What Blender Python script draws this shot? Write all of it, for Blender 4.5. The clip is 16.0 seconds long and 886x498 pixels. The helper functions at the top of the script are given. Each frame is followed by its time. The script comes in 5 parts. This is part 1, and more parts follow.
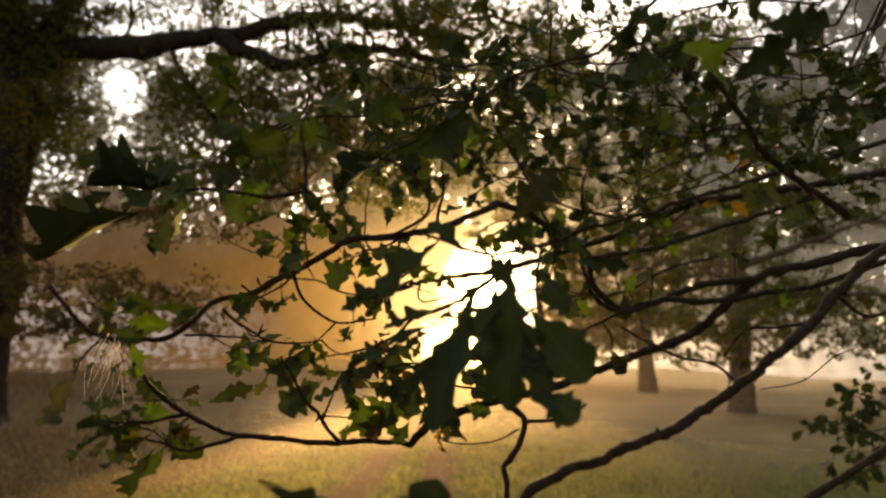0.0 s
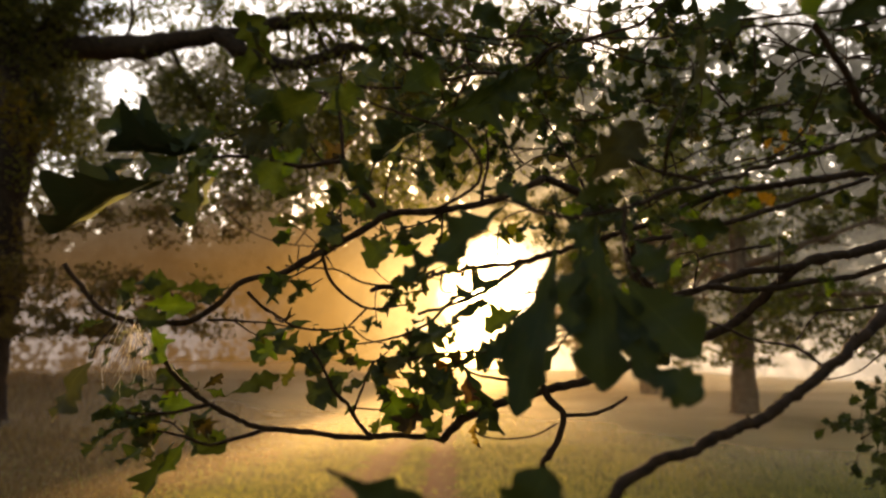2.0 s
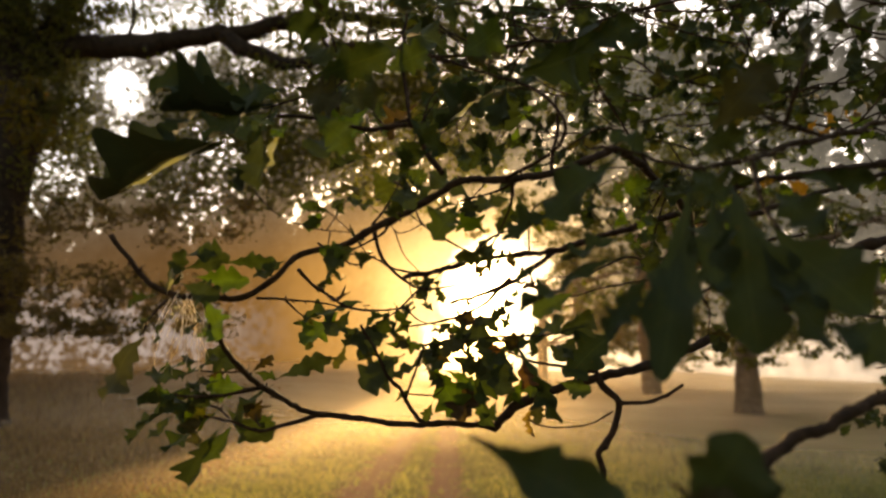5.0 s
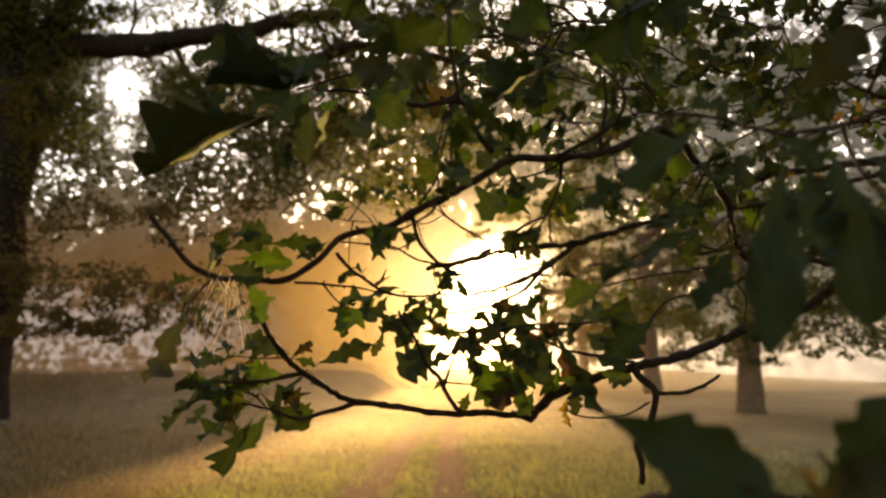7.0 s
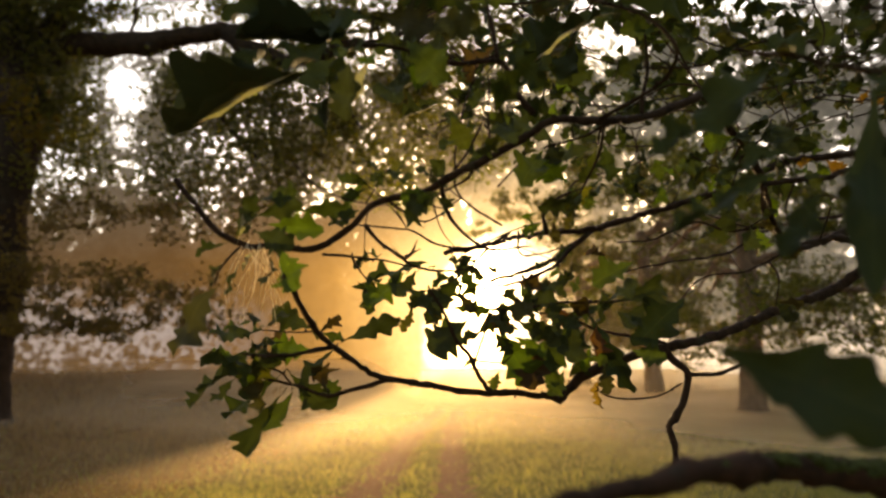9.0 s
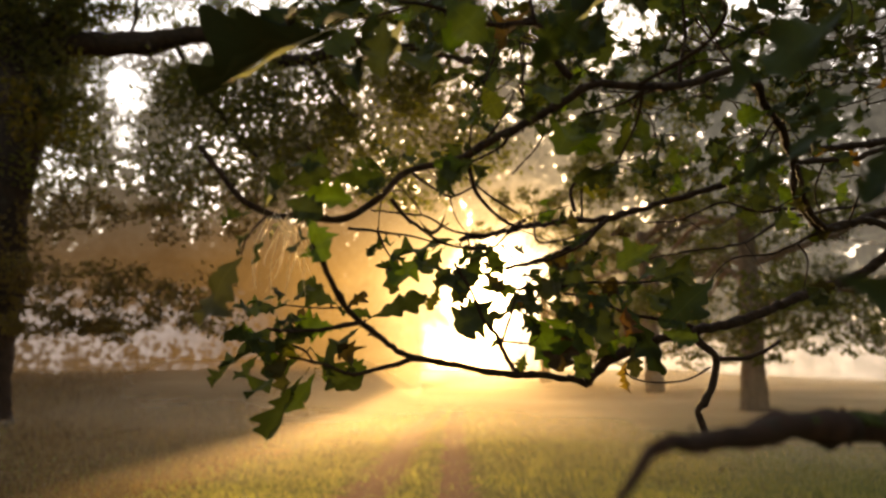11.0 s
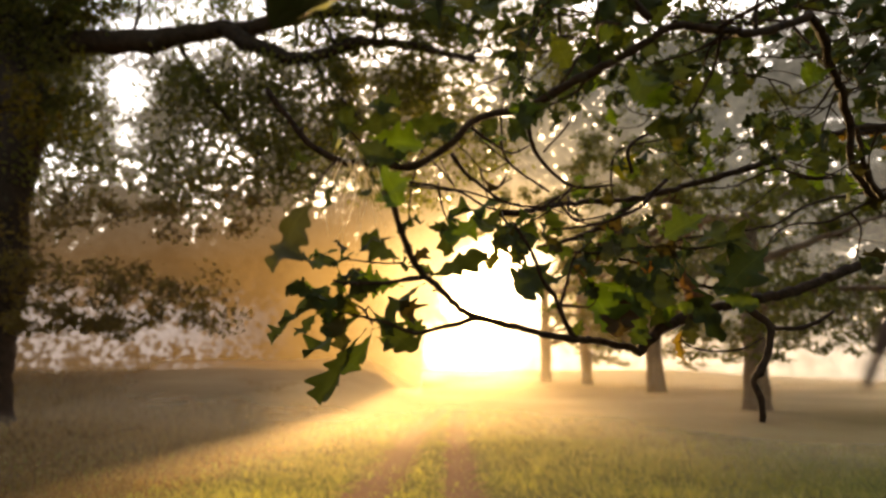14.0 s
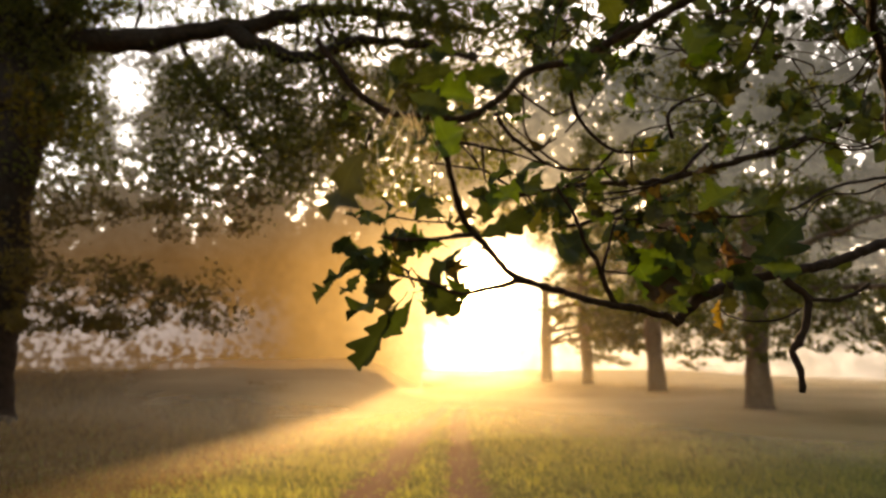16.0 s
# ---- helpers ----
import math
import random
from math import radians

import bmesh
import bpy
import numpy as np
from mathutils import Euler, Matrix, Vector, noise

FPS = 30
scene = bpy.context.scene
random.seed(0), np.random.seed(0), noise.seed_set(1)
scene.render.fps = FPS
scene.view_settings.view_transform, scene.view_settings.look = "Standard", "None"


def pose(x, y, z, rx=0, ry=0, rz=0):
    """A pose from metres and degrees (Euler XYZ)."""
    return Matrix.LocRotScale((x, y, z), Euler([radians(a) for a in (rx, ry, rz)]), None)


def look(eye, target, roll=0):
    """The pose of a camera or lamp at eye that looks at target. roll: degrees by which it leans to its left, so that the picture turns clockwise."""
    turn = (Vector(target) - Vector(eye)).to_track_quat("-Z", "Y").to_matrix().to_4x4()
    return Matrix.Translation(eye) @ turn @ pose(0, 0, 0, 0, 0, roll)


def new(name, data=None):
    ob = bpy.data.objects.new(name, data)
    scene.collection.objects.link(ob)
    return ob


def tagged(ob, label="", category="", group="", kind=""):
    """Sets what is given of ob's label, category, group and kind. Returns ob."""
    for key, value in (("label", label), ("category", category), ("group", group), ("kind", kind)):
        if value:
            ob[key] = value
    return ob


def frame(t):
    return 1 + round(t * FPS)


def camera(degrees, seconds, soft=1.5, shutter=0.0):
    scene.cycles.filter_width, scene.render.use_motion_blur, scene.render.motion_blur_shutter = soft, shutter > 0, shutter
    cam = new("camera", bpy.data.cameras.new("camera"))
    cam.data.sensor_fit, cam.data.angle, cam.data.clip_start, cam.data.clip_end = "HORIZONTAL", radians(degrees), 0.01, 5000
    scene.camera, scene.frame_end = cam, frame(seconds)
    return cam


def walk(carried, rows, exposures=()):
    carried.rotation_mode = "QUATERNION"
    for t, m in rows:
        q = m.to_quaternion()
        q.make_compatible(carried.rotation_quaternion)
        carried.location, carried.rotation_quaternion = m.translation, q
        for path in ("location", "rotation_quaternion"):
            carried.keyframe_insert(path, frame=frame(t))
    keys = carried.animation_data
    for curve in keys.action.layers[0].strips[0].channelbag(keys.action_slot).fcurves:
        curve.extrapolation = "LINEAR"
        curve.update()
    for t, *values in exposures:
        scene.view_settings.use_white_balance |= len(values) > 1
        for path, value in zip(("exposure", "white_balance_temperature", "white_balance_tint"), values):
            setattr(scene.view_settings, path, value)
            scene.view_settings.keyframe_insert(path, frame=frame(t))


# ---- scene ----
from mathutils import kdtree

# ---- camera and walk ----
cam = camera(70.0, 16.0, soft=2.4)
cam.data.dof.use_dof, cam.data.dof.focus_distance, cam.data.dof.aperture_fstop = True, 1.08, 4.0
METRES, EYE, TILT, LEAN, TURN = 0.56, 1.75, 10.5, 0.0, 0.0
ROWS = [
    (0.0, 0.0, 0.0, 0.0, 0.0, 0.0, -0.0),
    (0.5, -0.0231, 0.0362, -0.0181, -0.06, 0.03, 0.06),
    (1.0, -0.0509, 0.0676, -0.0364, -0.05, 0.08, 0.0),
    (1.5, -0.0821, 0.093, -0.0508, -0.02, 0.11, 0.01),
    (2.0, -0.113, 0.1149, -0.0615, -0.03, 0.14, 0.01),
    (2.5, -0.1425, 0.1328, -0.0707, -0.03, 0.15, 0.03),
    (3.0, -0.1711, 0.1501, -0.0799, -0.02, 0.15, 0.05),
    (3.5, -0.1972, 0.1648, -0.0895, -0.02, 0.16, 0.05),
    (4.0, -0.2224, 0.1789, -0.1029, -0.03, 0.17, 0.04),
    (6.5, -0.3461, 0.2271, -0.1561, -0.05, 0.21, 0.02),
    (7.0, -0.3738, 0.2375, -0.1672, -0.04, 0.2, 0.03),
    (7.5, -0.3981, 0.2488, -0.1814, -0.04, 0.18, 0.05),
    (8.0, -0.418, 0.2618, -0.199, -0.04, 0.17, 0.11),
    (8.5, -0.4346, 0.2761, -0.2178, -0.04, 0.14, 0.15),
    (9.0, -0.4505, 0.2874, -0.2334, -0.03, 0.14, 0.15),
    (11.5, -0.5338, 0.338, -0.3088, -0.06, 0.24, 0.14),
    (12.0, -0.5523, 0.3455, -0.325, -0.05, 0.23, 0.1),
    (12.5, -0.576, 0.3525, -0.3416, -0.03, 0.22, 0.04),
    (13.0, -0.6032, 0.3584, -0.3576, -0.03, 0.22, 0.03),
    (13.5, -0.63, 0.3625, -0.3735, -0.04, 0.23, 0.06),
    (14.0, -0.6549, 0.3683, -0.3903, -0.06, 0.26, 0.07),
    (14.5, -0.679, 0.3738, -0.4085, -0.08, 0.28, 0.12),
    (15.0, -0.7008, 0.3768, -0.4291, -0.1, 0.3, 0.14),
    (15.5, -0.7245, 0.379, -0.4522, -0.1, 0.3, 0.11),
    (16.0, -0.7511, 0.388, -0.4752, -0.08, 0.28, 0.1),
]
walk(cam, [(t, pose(0, 0, EYE, TILT, LEAN, TURN) @ pose(METRES * x, METRES * 1.13 * y, METRES * z, 90 + pitch, roll, yaw)) for t, x, y, z, yaw, pitch, roll in ROWS],
     exposures=[(0.0, 1.38, 8500, 15), (4.0, 1.50, 8450, 15), (6.5, 1.57, 8400, 15), (9.0, 1.55, 8300, 15), (12.5, 1.50, 8300, 15), (14.0, 1.75, 8300, 15), (14.5, 1.73, 8300, 15), (15.2, 1.52, 8300, 15), (16.0, 1.60, 8300, 15)])

# ---- sky and sun: a low morning sun ahead, in mist ----
SUN_AZ, SUN_EL = 5.0, 7.3
SUN_DIR = Vector((math.sin(radians(SUN_AZ)) * math.cos(radians(SUN_EL)), math.cos(radians(SUN_AZ)) * math.cos(radians(SUN_EL)), math.sin(radians(SUN_EL))))


class Nodes:
    """A short hand for building node trees."""

    def __init__(self, tree):
        self.tree = tree
        tree.nodes.clear()

    def add(self, kind, **values):
        node = self.tree.nodes.new(kind)
        for key, value in values.items():
            if key.startswith("i"):
                node.inputs[int(key[1:])].default_value = value
        return node

    def link(self, a, b, out=0, into=0):
        self.tree.links.new(a.outputs[out], b.inputs[into])
        return b

    def math(self, op, a, b=None):
        node = self.tree.nodes.new("ShaderNodeMath")
        node.operation = op
        for k, v in enumerate((a, b)):
            if v is None:
                continue
            if isinstance(v, (int, float)):
                node.inputs[k].default_value = v
            else:
                self.tree.links.new(v, node.inputs[k])
        return node.outputs[0]

    def ramp(self, fac, stops, mode="LINEAR"):
        node = self.tree.nodes.new("ShaderNodeValToRGB")
        node.color_ramp.interpolation = mode
        els = node.color_ramp.elements
        while len(els) < len(stops):
            els.new(0.5)
        for el, (p, c) in zip(els, stops):
            el.position, el.color = p, (*c, 1)
        if fac is not None:
            self.tree.links.new(fac, node.inputs[0])
        return node.outputs[0]

    def noise(self, scale, detail=3.0, rough=0.55, vector=None):
        node = self.tree.nodes.new("ShaderNodeTexNoise")
        node.inputs["Scale"].default_value = scale
        node.inputs["Detail"].default_value = detail
        node.inputs["Roughness"].default_value = rough
        if vector is not None:
            self.tree.links.new(vector, node.inputs["Vector"])
        return node.outputs[0]

    def mix(self, fac, a, b, blend="MIX"):
        node = self.tree.nodes.new("ShaderNodeMix")
        node.data_type, node.blend_type = "RGBA", blend
        for k, v in ((0, fac), (6, a), (7, b)):
            if isinstance(v, (int, float)):
                node.inputs[k].default_value = v
            elif isinstance(v, tuple):
                node.inputs[k].default_value = (*v, 1)
            else:
                self.tree.links.new(v, node.inputs[k])
        return node.outputs[2]

    def sun_angle(self, vector):
        """Degrees between a direction and the sun."""
        unit = self.tree.nodes.new("ShaderNodeVectorMath")
        unit.operation = "NORMALIZE"
        self.tree.links.new(vector, unit.inputs[0])
        dot = self.tree.nodes.new("ShaderNodeVectorMath")
        dot.operation = "DOT_PRODUCT"
        self.tree.links.new(unit.outputs[0], dot.inputs[0])
        dot.inputs[1].default_value = SUN_DIR
        return self.math("MULTIPLY", self.math("ARCCOSINE", self.math("MINIMUM", dot.outputs["Value"], 1.0)), 57.29578)


world = bpy.data.worlds.new("misty_sky")
scene.world = world
world.use_nodes = True
w = Nodes(world.node_tree)
sky = w.add("ShaderNodeTexSky")
sky.sky_type, sky.sun_disc = "NISHITA", False
sky.sun_elevation, sky.sun_rotation = radians(SUN_EL), radians(SUN_AZ)
sky.air_density, sky.dust_density = 1.0, 3.0
where = w.add("ShaderNodeTexCoord")
away = w.sun_angle(where.outputs["Generated"])
# the bright ring that mist spreads round the sun
halo = w.math("ADD", w.math("MULTIPLY", w.math("EXPONENT", w.math("MULTIPLY", away, -0.30)), 60.0),
              w.math("MULTIPLY", w.math("EXPONENT", w.math("MULTIPLY", away, -0.036)), 17.0))
tint = w.ramp(w.math("DIVIDE", away, 60.0), [(0.0, (1.0, 0.78, 0.42)), (0.22, (1.0, 0.84, 0.62)), (0.42, (0.86, 0.92, 1.06)), (1.0, (0.76, 0.88, 1.12))])
ring = w.mix(1.0, tint, halo, "MULTIPLY")
total = w.mix(1.0, sky.outputs[0], ring, "ADD")
air = w.add("ShaderNodeBackground")
air.inputs["Strength"].default_value = 0.12
w.tree.links.new(total, air.inputs[0])
w.link(air, w.add("ShaderNodeOutputWorld"))

sun_data = bpy.data.lights.new("sun", "SUN")
sun_data.energy, sun_data.angle, sun_data.color = 5.0, radians(4.0), (1.0, 0.72, 0.38)
sun = new("sun", sun_data)
sun.matrix_world = look((0, 0, 30), Vector((0, 0, 30)) - SUN_DIR)


# ---- materials ----
def material(name):
    m = bpy.data.materials.new(name)
    m.use_nodes = True
    return m, Nodes(m.node_tree)


def leaf_material(name, dark, light, old, gloss=0.62, through_part=0.55, random_kind="object", shine_part=0.28):
    """A leaf: diffuse and translucent, veined and mottled, with a weak gloss."""
    m, n = material(name)
    if random_kind == "object":
        rnd = n.add("ShaderNodeObjectInfo").outputs["Random"]
    else:
        rnd = n.add("ShaderNodeNewGeometry").outputs["Random Per Island"]
    place = n.add("ShaderNodeTexCoord").outputs["Object"]
    base = n.ramp(rnd, [(0.0, dark), (0.55, light), (0.86, light), (0.97, old)])
    mott = n.noise(9.0, 4.0, 0.6, place)
    base = n.mix(n.math("MULTIPLY", mott, 0.22), base, old, "MIX")
    spots = n.ramp(n.noise(23.0, 2.0, 0.5, place), [(0.66, (0, 0, 0)), (0.72, (1, 1, 1))])
    base = n.mix(n.math("MULTIPLY", spots, 0.35), base, (0.09, 0.045, 0.015))
    if random_kind == "object":
        xyz = n.add("ShaderNodeSeparateXYZ")
        n.tree.links.new(place, xyz.inputs[0])
        wide = n.math("ABSOLUTE", xyz.outputs[0])
        wave = n.math("ABSOLUTE", n.math("SUBTRACT", n.math("FRACT", n.math("MULTIPLY", n.math("SUBTRACT", xyz.outputs[1], n.math("MULTIPLY", wide, 0.8)), 8.0)), 0.5))
        veins = n.math("MAXIMUM", n.math("LESS_THAN", wide, 0.009), n.math("MULTIPLY", n.math("LESS_THAN", wave, 0.035), 0.5))
        base = n.mix(n.math("MULTIPLY", veins, 0.22), base, n.mix(1.0, base, (2.0, 1.9, 1.7), "MULTIPLY"))
    diff = n.add("ShaderNodeBsdfDiffuse")
    tran = n.add("ShaderNodeBsdfTranslucent")
    shine = n.add("ShaderNodeBsdfGlossy")
    shine.inputs["Roughness"].default_value = gloss
    shine.inputs["Color"].default_value = (0.9, 0.92, 0.95, 1)
    warm = n.mix(1.0, base, (1.0, 1.35, 0.42), "MULTIPLY")
    n.tree.links.new(base, diff.inputs[0])
    n.tree.links.new(warm, tran.inputs[0])
    bump = n.add("ShaderNodeBump")
    bump.inputs["Strength"].default_value = 0.35
    bump.inputs["Distance"].default_value = 0.002
    n.tree.links.new(n.noise(30.0, 3.0, 0.6, place), bump.inputs["Height"])
    for b in (diff, tran, shine):
        n.tree.links.new(bump.outputs[0], b.inputs["Normal"])
    body = n.add("ShaderNodeMixShader")
    body.inputs[0].default_value = through_part
    n.link(diff, body, 0, 1), n.link(tran, body, 0, 2)
    fres = n.add("ShaderNodeFresnel")
    fres.inputs["IOR"].default_value = 1.35
    skin = n.add("ShaderNodeMixShader")
    n.tree.links.new(n.math("MINIMUM", n.math("MULTIPLY", fres.outputs[0], shine_part), 0.025), skin.inputs[0])
    n.link(body, skin, 0, 1), n.link(shine, skin, 0, 2)
    n.link(skin, n.add("ShaderNodeOutputMaterial"))
    return m


def bark_material(name, dark, light, scale, depth):
    m, n = material(name)
    place = n.add("ShaderNodeTexCoord").outputs["Object"]
    coarse, fine = n.noise(scale, 5.0, 0.65, place), n.noise(scale * 5, 4.0, 0.6, place)
    col = n.ramp(coarse, [(0.3, dark), (0.7, light)])
    lichen = n.ramp(n.noise(scale * 0.6, 3.0, 0.6, place), [(0.62, (0, 0, 0)), (0.72, (1, 1, 1))])
    col = n.mix(n.math("MULTIPLY", lichen, 0.4), col, (0.06, 0.06, 0.04))
    b = n.add("ShaderNodeBsdfPrincipled")
    b.inputs["Roughness"].default_value = 0.85
    b.inputs["Specular IOR Level"].default_value = 0.12
    n.tree.links.new(col, b.inputs["Base Color"])
    bump = n.add("ShaderNodeBump")
    bump.inputs["Strength"].default_value = 0.9
    bump.inputs["Distance"].default_value = depth
    n.tree.links.new(n.mix(0.4, coarse, fine), bump.inputs["Height"])
    n.tree.links.new(bump.outputs[0], b.inputs["Normal"])
    n.link(b, n.add("ShaderNodeOutputMaterial"))
    return m


LEAF = leaf_material("oak_leaf_green", (0.030, 0.036, 0.016), (0.054, 0.061, 0.025), (0.075, 0.055, 0.026), through_part=0.15, shine_part=0.13)
# darker copy of the green leaf, with the near leaves' shade in its colour
LEAF_DARK = leaf_material("oak_leaf_shaded_green", (0.018, 0.025, 0.013), (0.030, 0.040, 0.018), (0.045, 0.038, 0.018), through_part=0.09, shine_part=0.13)
LEAF_FRESH = leaf_material("oak_leaf_fresh", (0.026, 0.034, 0.014), (0.056, 0.072, 0.024), (0.10, 0.075, 0.02), through_part=0.24, shine_part=0.16)
LEAF_YELLOW = leaf_material("oak_leaf_yellowing", (0.055, 0.085, 0.014), (0.08, 0.11, 0.02), (0.11, 0.09, 0.022), through_part=0.27)
# dried leaves, and thin strips painted as sunlit leaf rims
LEAF_STRAW = leaf_material("oak_leaf_dried_pale_and_lit_rim", (0.30, 0.23, 0.16), (0.40, 0.32, 0.23), (0.38, 0.27, 0.16), through_part=0.2)
LEAF_RUST = leaf_material("oak_leaf_rusty", (0.034, 0.024, 0.013), (0.062, 0.035, 0.017), (0.12, 0.045, 0.02), through_part=0.24)
LEAF_AMBER = leaf_material("oak_leaf_amber", (0.12, 0.07, 0.018), (0.16, 0.08, 0.02), (0.17, 0.06, 0.02), through_part=0.3)
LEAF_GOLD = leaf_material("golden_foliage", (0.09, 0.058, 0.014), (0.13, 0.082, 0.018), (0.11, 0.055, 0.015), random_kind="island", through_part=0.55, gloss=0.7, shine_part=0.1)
LEAF_BROWN = leaf_material("oak_leaf_withered", (0.10, 0.05, 0.02), (0.16, 0.08, 0.03), (0.2, 0.12, 0.06))
LEAF_MASS = leaf_material("oak_foliage", (0.026, 0.035, 0.016), (0.045, 0.055, 0.023), (0.07, 0.055, 0.024), random_kind="island", through_part=0.16, shine_part=0.15)
# brown stands in for the haze over the old oak's low leaves
LEAF_HAZED = leaf_material("hazed_foliage", (0.11, 0.066, 0.034), (0.17, 0.102, 0.05), (0.2, 0.115, 0.045), random_kind="island", through_part=0.6, gloss=0.7, shine_part=0.1)
LEAF_FAR = leaf_material("far_foliage", (0.062, 0.055, 0.024), (0.125, 0.10, 0.038), (0.15, 0.105, 0.036), random_kind="island", through_part=0.68, gloss=0.7, shine_part=0.1)
BARK = bark_material("twig_bark", (0.014, 0.008, 0.005), (0.056, 0.031, 0.018), 80.0, 0.002)
BARK_DEAD = bark_material("dead_wood", (0.016, 0.010, 0.007), (0.06, 0.028, 0.017), 70.0, 0.002)
# paler copy of the oak bark: haze over the far trunks is in the colour
BARK_ROW = bark_material("hazed_oak_bark", (0.09, 0.060, 0.042), (0.21, 0.142, 0.10), 6.0, 0.03)
MOSS = bark_material("moss", (0.020, 0.026, 0.008), (0.075, 0.085, 0.022), 160.0, 0.002)
BARK_TREE = bark_material("oak_bark", (0.018, 0.012, 0.008), (0.055, 0.036, 0.025), 7.0, 0.03)


def silk_material():
    m, n = material("spider_silk")
    b = n.add("ShaderNodeBsdfPrincipled")
    b.inputs["Base Color"].default_value = (0.75, 0.70, 0.6, 1)
    b.inputs["Roughness"].default_value = 0.35
    t = n.add("ShaderNodeBsdfTranslucent")
    t.inputs[0].default_value = (0.9, 0.8, 0.6, 1)
    s = n.add("ShaderNodeMixShader")
    n.link(b, s, 0, 1), n.link(t, s, 0, 2)
    n.link(s, n.add("ShaderNodeOutputMaterial"))
    return m


SILK = silk_material()


def rut_x(side, y):
    """Where the track's two wheel ruts run: x at the distance y."""
    bend = 0.12 * math.sin(y * 0.22)
    return (-0.52 + 0.034 * y if side > 0 else -1.87 + 0.055 * y) + bend


def ground_material():
    m, n = material("dewy_meadow")
    at = n.add("ShaderNodeTexCoord").outputs["Object"]
    big, mid, fine = n.noise(0.35, 4.0, 0.6, at), n.noise(2.6, 5.0, 0.65, at), n.noise(24.0, 4.0, 0.7, at)
    grass = n.ramp(mid, [(0.3, (0.075, 0.095, 0.024)), (0.55, (0.13, 0.145, 0.042)), (0.8, (0.20, 0.185, 0.065))])
    grass = n.mix(n.math("MULTIPLY", big, 0.5), grass, (0.12, 0.10, 0.04))
    # brown painted in for the warm haze over the shaded side
    haze_mask = n.add("ShaderNodeAttribute")
    haze_mask.attribute_name = "painted_haze"
    ragged = n.ramp(n.math("ADD", haze_mask.outputs["Fac"], n.math("SUBTRACT", mid, 0.5)), [(0.3, (0, 0, 0)), (0.7, (1, 1, 1))])
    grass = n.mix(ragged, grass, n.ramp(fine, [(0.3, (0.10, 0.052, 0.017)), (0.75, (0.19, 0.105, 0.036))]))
    earth = n.ramp(fine, [(0.3, (0.13, 0.068, 0.049)), (0.75, (0.235, 0.136, 0.10))])
    worn = n.add("ShaderNodeAttribute")
    worn.attribute_name = "worn"
    edge = n.math("ADD", worn.outputs["Fac"], n.math("MULTIPLY", n.math("SUBTRACT", mid, 0.5), 1.9))
    cover = n.ramp(edge, [(0.35, (0, 0, 0)), (0.7, (1, 1, 1))])
    b = n.add("ShaderNodeBsdfDiffuse")
    b.inputs["Roughness"].default_value = 0.9
    n.tree.links.new(grass, b.inputs["Color"])
    bump = n.add("ShaderNodeBump")
    bump.inputs["Strength"].default_value = 1.0
    bump.inputs["Distance"].default_value = 0.05
    n.tree.links.new(n.mix(0.5, mid, fine), bump.inputs["Height"])
    n.tree.links.new(bump.outputs[0], b.inputs["Normal"])
    soil, both = n.add("ShaderNodeBsdfPrincipled"), n.add("ShaderNodeMixShader")
    soil.inputs["Roughness"].default_value = 1.0
    soil.inputs["Specular IOR Level"].default_value = 0.0
    n.tree.links.new(earth, soil.inputs["Base Color"])
    n.tree.links.new(bump.outputs[0], soil.inputs["Normal"])
    n.tree.links.new(cover, both.inputs[0])
    n.link(b, both, 0, 1), n.link(soil, both, 0, 2)
    n.link(both, n.add("ShaderNodeOutputMaterial"))
    return m


def grass_material(name="wet_grass_blades", dark=(0.10, 0.136, 0.03), mid=(0.175, 0.204, 0.05), pale=(0.26, 0.25, 0.085)):
    m, n = material(name)
    rnd = n.add("ShaderNodeNewGeometry").outputs["Random Per Island"]
    col = n.ramp(rnd, [(0.0, dark), (0.5, mid), (1.0, pale)])
    d, t, g = n.add("ShaderNodeBsdfDiffuse"), n.add("ShaderNodeBsdfTranslucent"), n.add("ShaderNodeBsdfGlossy")
    g.inputs["Roughness"].default_value = 0.55
    g.inputs["Color"].default_value = (1.0, 0.9, 0.6, 1)
    n.tree.links.new(col, d.inputs[0]), n.tree.links.new(n.mix(1.0, col, (1.5, 1.4, 0.7), "MULTIPLY"), t.inputs[0])
    a, s = n.add("ShaderNodeMixShader"), n.add("ShaderNodeMixShader")
    a.inputs[0].default_value, s.inputs[0].default_value = 0.65, 0.06
    n.link(d, a, 0, 1), n.link(t, a, 0, 2), n.link(a, s, 0, 1), n.link(g, s, 0, 2)
    n.link(s, n.add("ShaderNodeOutputMaterial"))
    return m


